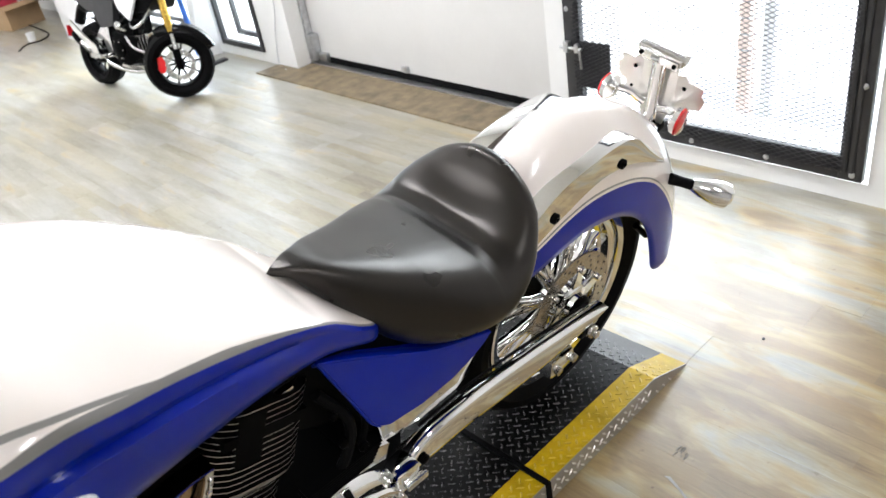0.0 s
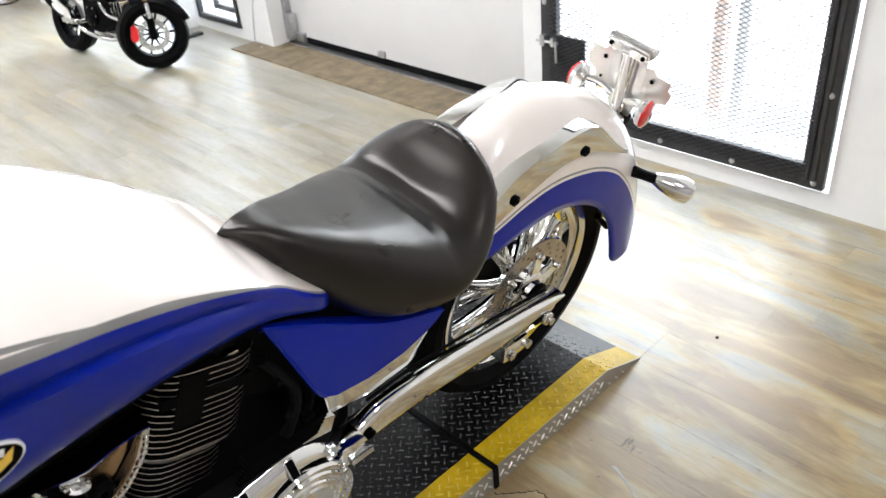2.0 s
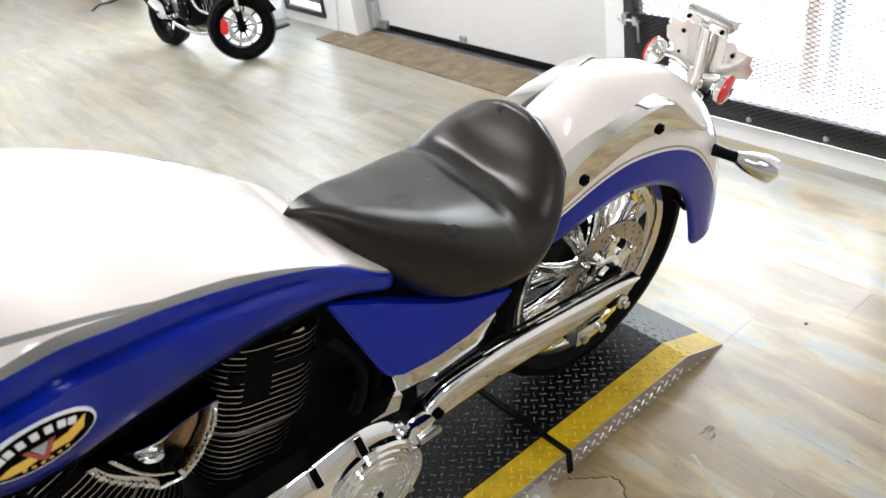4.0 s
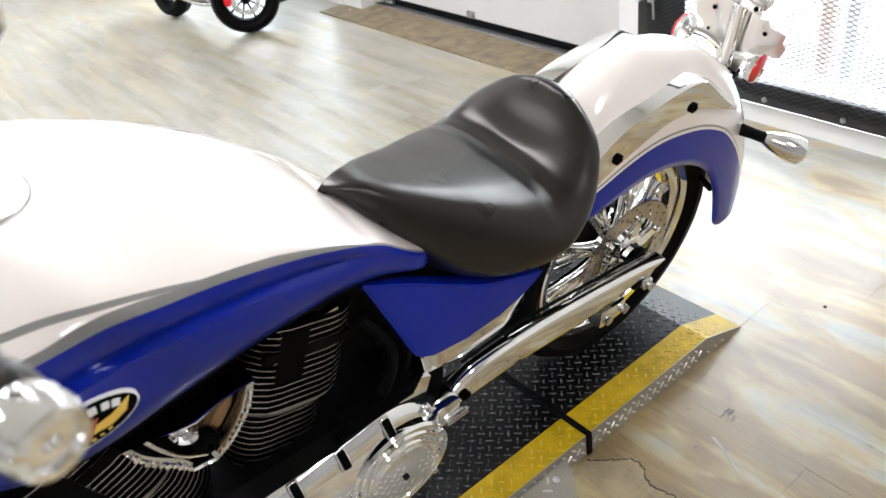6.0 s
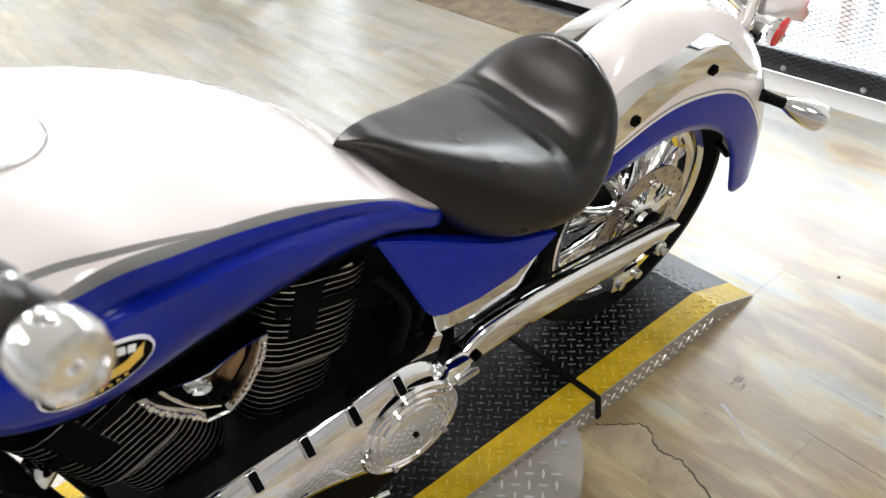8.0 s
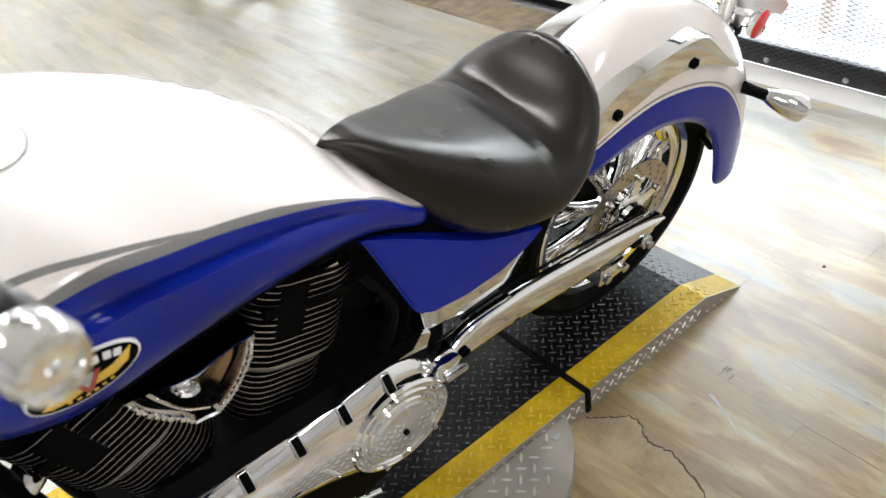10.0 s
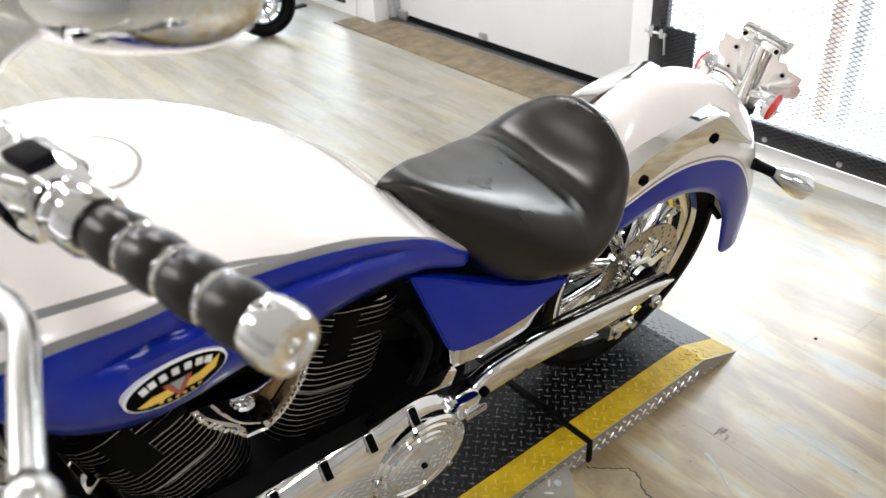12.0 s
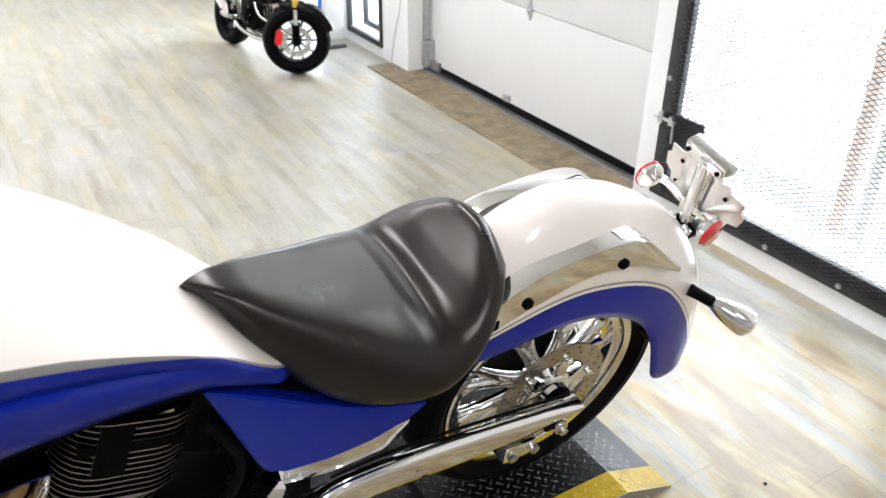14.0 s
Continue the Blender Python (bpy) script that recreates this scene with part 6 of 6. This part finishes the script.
part("radiator_hose", tube(spline([(0.58, -0.05, 0.38), (0.66, -0.08, 0.44), (0.72, -0.05, 0.54)], 4), 0.012, sides=10), M["rubber"], mini)
part("side_panel", loft([[(x, -0.118, z) for x, z in ((0.16, 0.60), (0.34, 0.62), (0.44, 0.56), (0.40, 0.42), (0.26, 0.40), (0.20, 0.48))], [(x, -0.06, z) for x, z in ((0.16, 0.60), (0.34, 0.62), (0.44, 0.56), (0.40, 0.42), (0.26, 0.40), (0.20, 0.48))]]), M["black_steel"], mini, "dark grey side panel")
part("headlamp_cowl", loft([[(x, s * w, z) for s in (-1, 1) for z in ((z0, z1) if s < 0 else (z1, z0))] for x, w, z0, z1 in ((0.64, 0.09, 0.50, 0.76), (0.74, 0.10, 0.52, 0.80), (0.84, 0.07, 0.60, 0.78))]), M["engine_black"], mini, "black headlamp cowl")
part("tail_panel", loft([[(x, -w, z) for x, z in ((-0.10, 0.66), (0.14, 0.62), (0.30, 0.60), (0.28, 0.48), (0.10, 0.50), (-0.06, 0.58))] for w in (0.105, 0.02)]), M["black_steel"], mini, "dark grey tail panel")
part("hugger", loft([[(0.235 * math.cos(a) + o, y, 0.205 + 0.235 * math.sin(a)) for y, o in ((-0.05, 0.0), (0.05, 0.0), (0.05, 0.008), (-0.05, 0.008))] for a in (radians(40 + 70 * k / 8) for k in range(9))]), M["engine_black"], mini, "black hugger fender")
for z in (0.40, 0.44, 0.48):
    part("wire", tube(spline([(0.44, -0.09, z), (0.54, -0.11, z + 0.03), (0.66, -0.07, z + 0.01)], 4), 0.007, sides=8), M["rubber"], mini)
part("throttle_body", lathe([(0, 0), (0.028, 0), (0.028, 0.05), (0.02, 0.06), (0, 0.06)], pose(0.44, -0.07, 0.40, 60, 0, 0), sides=16), M["satin"], mini)
part("air_box", loft([[(x, s * w, z) for s in (-1, 1) for z in ((z0, z1) if s < 0 else (z1, z0))] for x, w, z0, z1 in ((0.10, 0.06, 0.42, 0.58), (0.28, 0.075, 0.34, 0.60), (0.52, 0.07, 0.36, 0.62))]), M["engine_black"], mini)
part("frame", tube(spline([(0.72, 0, 0.66), (0.55, 0, 0.58), (0.35, 0, 0.50), (0.25, 0, 0.35)], 5), 0.035, sides=12), M["engine_black"], mini)
part("fuel_tank", loft([[(x, w * math.cos(a), zc + h * math.sin(a)) for a in (2 * math.pi * k / 20 for k in range(20))] for x, w, h, zc in ((0.28, 0.05, 0.04, 0.66), (0.36, 0.10, 0.085, 0.68), (0.50, 0.12, 0.11, 0.71), (0.62, 0.10, 0.09, 0.73), (0.68, 0.05, 0.04, 0.74))]), M["engine_black"], mini, "dark fuel tank")
part("shroud", loft([[(x, -0.125, z) for x, z in ((0.42, 0.70), (0.66, 0.74), (0.70, 0.60), (0.60, 0.46), (0.50, 0.52))], [(x, -0.11, z) for x, z in ((0.42, 0.70), (0.66, 0.74), (0.70, 0.60), (0.60, 0.46), (0.50, 0.52))]]), M["plastic_white"], mini, "white side shroud")
part("shroud", loft([[(x, 0.125, z) for x, z in ((0.42, 0.70), (0.66, 0.74), (0.70, 0.60), (0.60, 0.46), (0.50, 0.52))], [(x, 0.11, z) for x, z in ((0.42, 0.70), (0.66, 0.74), (0.70, 0.60), (0.60, 0.46), (0.50, 0.52))]]), M["plastic_white"], mini, "white side shroud")
part("seat", loft([[(x, y, z) for y, z in ((-w, z0), (-w, z0 + 0.05), (0, z0 + 0.065), (w, z0 + 0.05), (w, z0))] for x, w, z0 in ((-0.12, 0.05, 0.68), (0.05, 0.085, 0.64), (0.25, 0.09, 0.60), (0.38, 0.06, 0.60))]), M["leather"], mini, "black seat")
part("tail", loft([[(x, y, z) for y, z in ((-w, z0), (-w, z0 + h), (w, z0 + h), (w, z0))] for x, w, z0, h in ((-0.18, 0.03, 0.62, 0.04), (0.0, 0.07, 0.55, 0.08), (0.25, 0.08, 0.45, 0.14))]), M["engine_black"], mini)
part("rear_fender", tube(spline([(0.02, 0, 0.52), (-0.12, 0, 0.50), (-0.20, 0, 0.40)], 4), [0.05] * 4 + [0.035] * 5, sides=12), M["rubber"], mini)
part("tail_reflector", box(-0.13, -0.115, -0.14, -0.09, 0.33, 0.40, bevel=0.006), M["red"], mini, "red tail reflector")
part("exhaust_guard", loft([[(x, y, z) for x, z in ((-0.06, 0.43), (-0.03, 0.44), (0.10, 0.35), (0.20, 0.30), (0.23, 0.23), (0.18, 0.21), (0.15, 0.27), (-0.02, 0.38))] for y in (-0.158, -0.148)]), M["bracket"], mini, "bright metal exhaust guard")
part("heel_plate", loft([[(x, y, z) for x, z in ((0.16, 0.25), (0.33, 0.245), (0.34, 0.225), (0.17, 0.222))] for y in (-0.175, -0.160)]), M["satin"], mini)
part("cable_guide", tube(spline([(0.56, -0.10, 0.44), (0.64, -0.13, 0.42), (0.72, -0.10, 0.47), (0.76, -0.06, 0.56)], 5), 0.009, sides=8), M["satin"], mini)
part("hose", tube(spline([(0.50, -0.11, 0.36), (0.58, -0.12, 0.30), (0.66, -0.09, 0.27)], 5), 0.008, sides=8), M["satin"], mini)
part("side_stand", tube([(0.42, 0.10, 0.16), (0.38, 0.19, 0.012)], 0.010, sides=10), M["satin"], mini)
part("handlebar", tube(spline([(0.60, -0.30, 0.93), (0.66, -0.10, 0.90), (0.66, 0.10, 0.90), (0.60, 0.30, 0.93)], 5), 0.012, sides=10), M["engine_black"], mini)

# ---- far end of the room ----
single("leaning_board", loft([[(0.88, 4.30, 0.01), (1.02, 4.22, 0.01), (1.02, 4.22, 0.95), (0.98, 4.32, 1.0)], [(0.885, 4.33, 0.01), (1.025, 4.25, 0.01), (1.025, 4.25, 0.95), (0.985, 4.35, 1.0)]]), M["plastic_white"], "white board leaning near the window", "board")
single("blue_pole", tube([(0.93, 4.40, 0.0), (0.90, 4.46, 1.3)], 0.018, sides=14), M["plastic_blue"], "blue pole standing by the window", "pole")
single("stand_base", box(0.80, 0.96, 4.05, 4.10, 0.0, 0.018, bevel=0.004), M["black_steel"], "black flat base of a display stand", "stand base")
single("counter_end", box(0.68, 0.90, 5.70, 6.2, 0.0, 0.95, bevel=0.006), M["plastic_white"], "plain white counter end beside the small motorcycle", "counter")
cb = thing("cardboard_box", "open brown cardboard box with red packing on top", "box", at=pose(0.66, 7.35, 0, 0, 0, 12))
part("carton", box(-0.16, 0.18, -0.16, 0.16, 0.0, 0.20, bevel=0.004), M["cardboard"], cb)
part("flap", loft([[(-0.20, -0.16, 0.22), (0.20, -0.16, 0.22), (0.22, -0.28, 0.20), (-0.22, -0.28, 0.20)], [(-0.20, -0.16, 0.226), (0.20, -0.16, 0.226), (0.22, -0.28, 0.206), (-0.22, -0.28, 0.206)]]), M["cardboard"], cb)
part("packing", box(-0.17, 0.02, -0.13, 0.13, 0.20, 0.30, bevel=0.03), M["cloth_red"], cb, "crumpled red packing")
part("packing", box(0.03, 0.19, -0.12, 0.12, 0.20, 0.28, bevel=0.03), M["plastic_white"], cb, "white packing")
part("packing", box(-0.24, -0.10, -0.02, 0.12, 0.22, 0.36, bevel=0.03), M["plastic_violet"], cb, "violet packing")
single("paper_cup", lathe([(0, 0), (0.03, 0), (0.038, 0.07), (0.034, 0.07), (0.028, 0.005), (0, 0.005)], pose(0.50, 6.55, 0), sides=20), M["plastic_white"], "small white paper cup on the floor", "cup")
far = thing("parked_motorcycle", "dark motorcycle with red bodywork parked at the far end", "motorcycle", at=pose(0.98, 6.55, 0, 0, 0, 100))
for x in (0.0, 1.05):
    part("tyre", lathe([(0.22, -0.04), (0.27, -0.055), (0.30, 0), (0.27, 0.055), (0.22, 0.04), (0.21, 0)], Matrix.Translation((x, 0, 0.30)) @ TO_Y, sides=40, closed=True), M["rubber"], far, "black tyre")
part("engine", box(0.30, 0.78, -0.12, 0.12, 0.22, 0.60, bevel=0.05), M["engine_black"], far)
part("tank", loft([[(x, w * math.cos(a), zc + h * math.sin(a)) for a in (2 * math.pi * k / 16 for k in range(16))] for x, w, h, zc in ((0.25, 0.06, 0.05, 0.72), (0.45, 0.14, 0.12, 0.76), (0.75, 0.13, 0.12, 0.80), (0.90, 0.05, 0.05, 0.82))]), M["cloth_red"], far, "red bodywork")
part("fork", tube([(1.05, 0.07, 0.30), (0.88, 0.07, 0.92)], 0.022, sides=12), M["satin"], far)
part("fork", tube([(1.05, -0.07, 0.30), (0.88, -0.07, 0.92)], 0.022, sides=12), M["satin"], far)
part("seat", box(-0.05, 0.30, -0.10, 0.10, 0.62, 0.70, bevel=0.03), M["leather"], far)
single("floor_cable", tube(spline([(0.30, 6.30, 0.006), (0.42, 6.45, 0.006), (0.52, 6.42, 0.006), (0.66, 6.6, 0.006), (0.70, 7.2, 0.006)], 6), 0.006, sides=8), M["rubber"], "dark cable lying across the floor", "cable")

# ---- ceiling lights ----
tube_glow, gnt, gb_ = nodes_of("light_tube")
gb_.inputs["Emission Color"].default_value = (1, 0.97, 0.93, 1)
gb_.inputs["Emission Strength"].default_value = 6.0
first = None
# one unseen fitting per strip, the four added ones included
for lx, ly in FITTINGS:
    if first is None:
        first = thing("ceiling_light", "unseen long white ceiling light fitting, layout made up", "ceiling light", group="ceiling lights", at=pose(lx, ly, 3.4))
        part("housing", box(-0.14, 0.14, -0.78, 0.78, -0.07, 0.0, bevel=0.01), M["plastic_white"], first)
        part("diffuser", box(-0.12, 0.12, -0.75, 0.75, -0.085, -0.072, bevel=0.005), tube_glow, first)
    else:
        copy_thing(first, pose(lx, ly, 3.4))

# ---- floor planks and floor damage ----
PW, PL = 0.152, 1.22


def plank_mesh(name, length):
    b = 0.0003
    bm = loft([[(0, 0, -0.004), (PW, 0, -0.004), (PW, length, -0.004), (0, length, -0.004)], [(0, 0, -b), (PW, 0, -b), (PW, length, -b), (0, length, -b)], [(b, b, 0), (PW - b, b, 0), (PW - b, length - b, 0), (b, length - b, 0)]])
    return mesh_object(name, bm, M["plank"], smooth=False)


plank_me = plank_mesh("plank", PL - 0.0003)
rng = random.Random(4)
far_bm = bmesh.new()
x = WALL - PW
col = 0
count = 0
while x > -5.95:
    y = -5.0 + PL * 0.02 - rng.random() * PL
    while y < 8.9:
        near = -1.35 < x and -1.3 < y < 7.0
        if near and count < 300:
            ob = new("plank", plank_me)
            ob.parent = floor
            ob.location = (x, y, 0)
            count += 1
        else:
            y1 = min(y + PL - 0.0003, 8.99)
            y0 = max(y, -4.99)
            vs = [far_bm.verts.new(p) for p in ((x, y0, -0.0002), (x + PW - 0.001, y0, -0.0002), (x + PW - 0.001, y1, -0.0002), (x, y1, -0.0002))]
            far_bm.faces.new(vs)
        y += PL
    x -= PW
    col += 1
rest = part("planks", far_bm, M["plank"], floor, smooth=False)
tagged(rest, kind="stuff")

# a torn patch of flooring beside the ramp: bare underlay and a ragged lifted edge
TEAR = [(-0.62, -0.012), (-0.60, -0.036), (-0.572, -0.062), (-0.549, -0.081), (-0.546, -0.115), (-0.566, -0.135), (-0.580, -0.174), (-0.565, -0.205), (-0.575, -0.24), (-0.59, -0.30), (-0.63, -0.36), (-0.67, -0.44), (-0.74, -0.50)]
ragged = []
for a, b in zip(TEAR, TEAR[1:]):
    for k in range(5):
        t = k / 5
        ragged.append((a[0] + (b[0] - a[0]) * t + rng.uniform(-0.004, 0.004), a[1] + (b[1] - a[1]) * t))
tear_bm = bmesh.new()
add_loft(tear_bm, [[(px, py, 0.0012), (px - 0.03 - 0.02 * rng.random(), py, 0.0008), (min(px - 0.06, -0.66), py, 0.0003)] for px, py in ragged], closed=False)
torn = thing("torn_flooring", "torn laminate with bare underlay and a dark crack", "floor damage")
part("bare_patch", tear_bm, M["bare_floor"], torn, smooth=False)
edge_bm = bmesh.new()
add_loft(edge_bm, [[(px - 0.001, py, 0.0014), (px + 0.0008 + 0.0022 * rng.random(), py, 0.0024), (px + 0.002 + 0.004 * rng.random() ** 2, py, 0.0003)] for px, py in ragged], closed=False)
part("ragged_edge", edge_bm, M["crack"], torn, "dark ragged edge", smooth=False)
scr = bmesh.new()
for k in range(9):
    a, r = rng.random() * 6.28, 0.004 + 0.010 * rng.random()
    cx, cy = -0.288 + 0.02 * rng.uniform(-1, 1), -0.17 + 0.025 * rng.uniform(-1, 1)
    add_loft(scr, [[(cx + r * math.cos(a + t) * rr, cy + r * 0.28 * math.sin(a * 2 + t) * rr, z) for t in (0, 1.3, 2.4, 3.6, 5.0)] for rr, z in ((1, 0.0003), (0.7, 0.0012))])
single("floor_scuff", scr, M["scuff"], "small grey chipped scuff on the floor", "floor damage")
single("floor_speck", lathe([(0, 0.0), (0.005, 0.0), (0.004, 0.003), (0, 0.004)], pose(0.215, -0.114, 0.0), sides=12), M["rubber"], "tiny dark speck of rubber on the floor", "debris")
SCRAPE = [(-0.372, -0.166), (-0.366, -0.178), (-0.386, -0.222), (-0.409, -0.262), (-0.430, -0.289), (-0.408, -0.250), (-0.390, -0.216), (-0.379, -0.188)]
single("floor_scrape", loft([[(x, y, 0.0003) for x, y in SCRAPE], [(x * 0.998 - 0.0008, y, 0.0007) for x, y in SCRAPE]]), M["scrape"], "pale scraped sliver on the laminate floor", "floor damage", smooth=False)
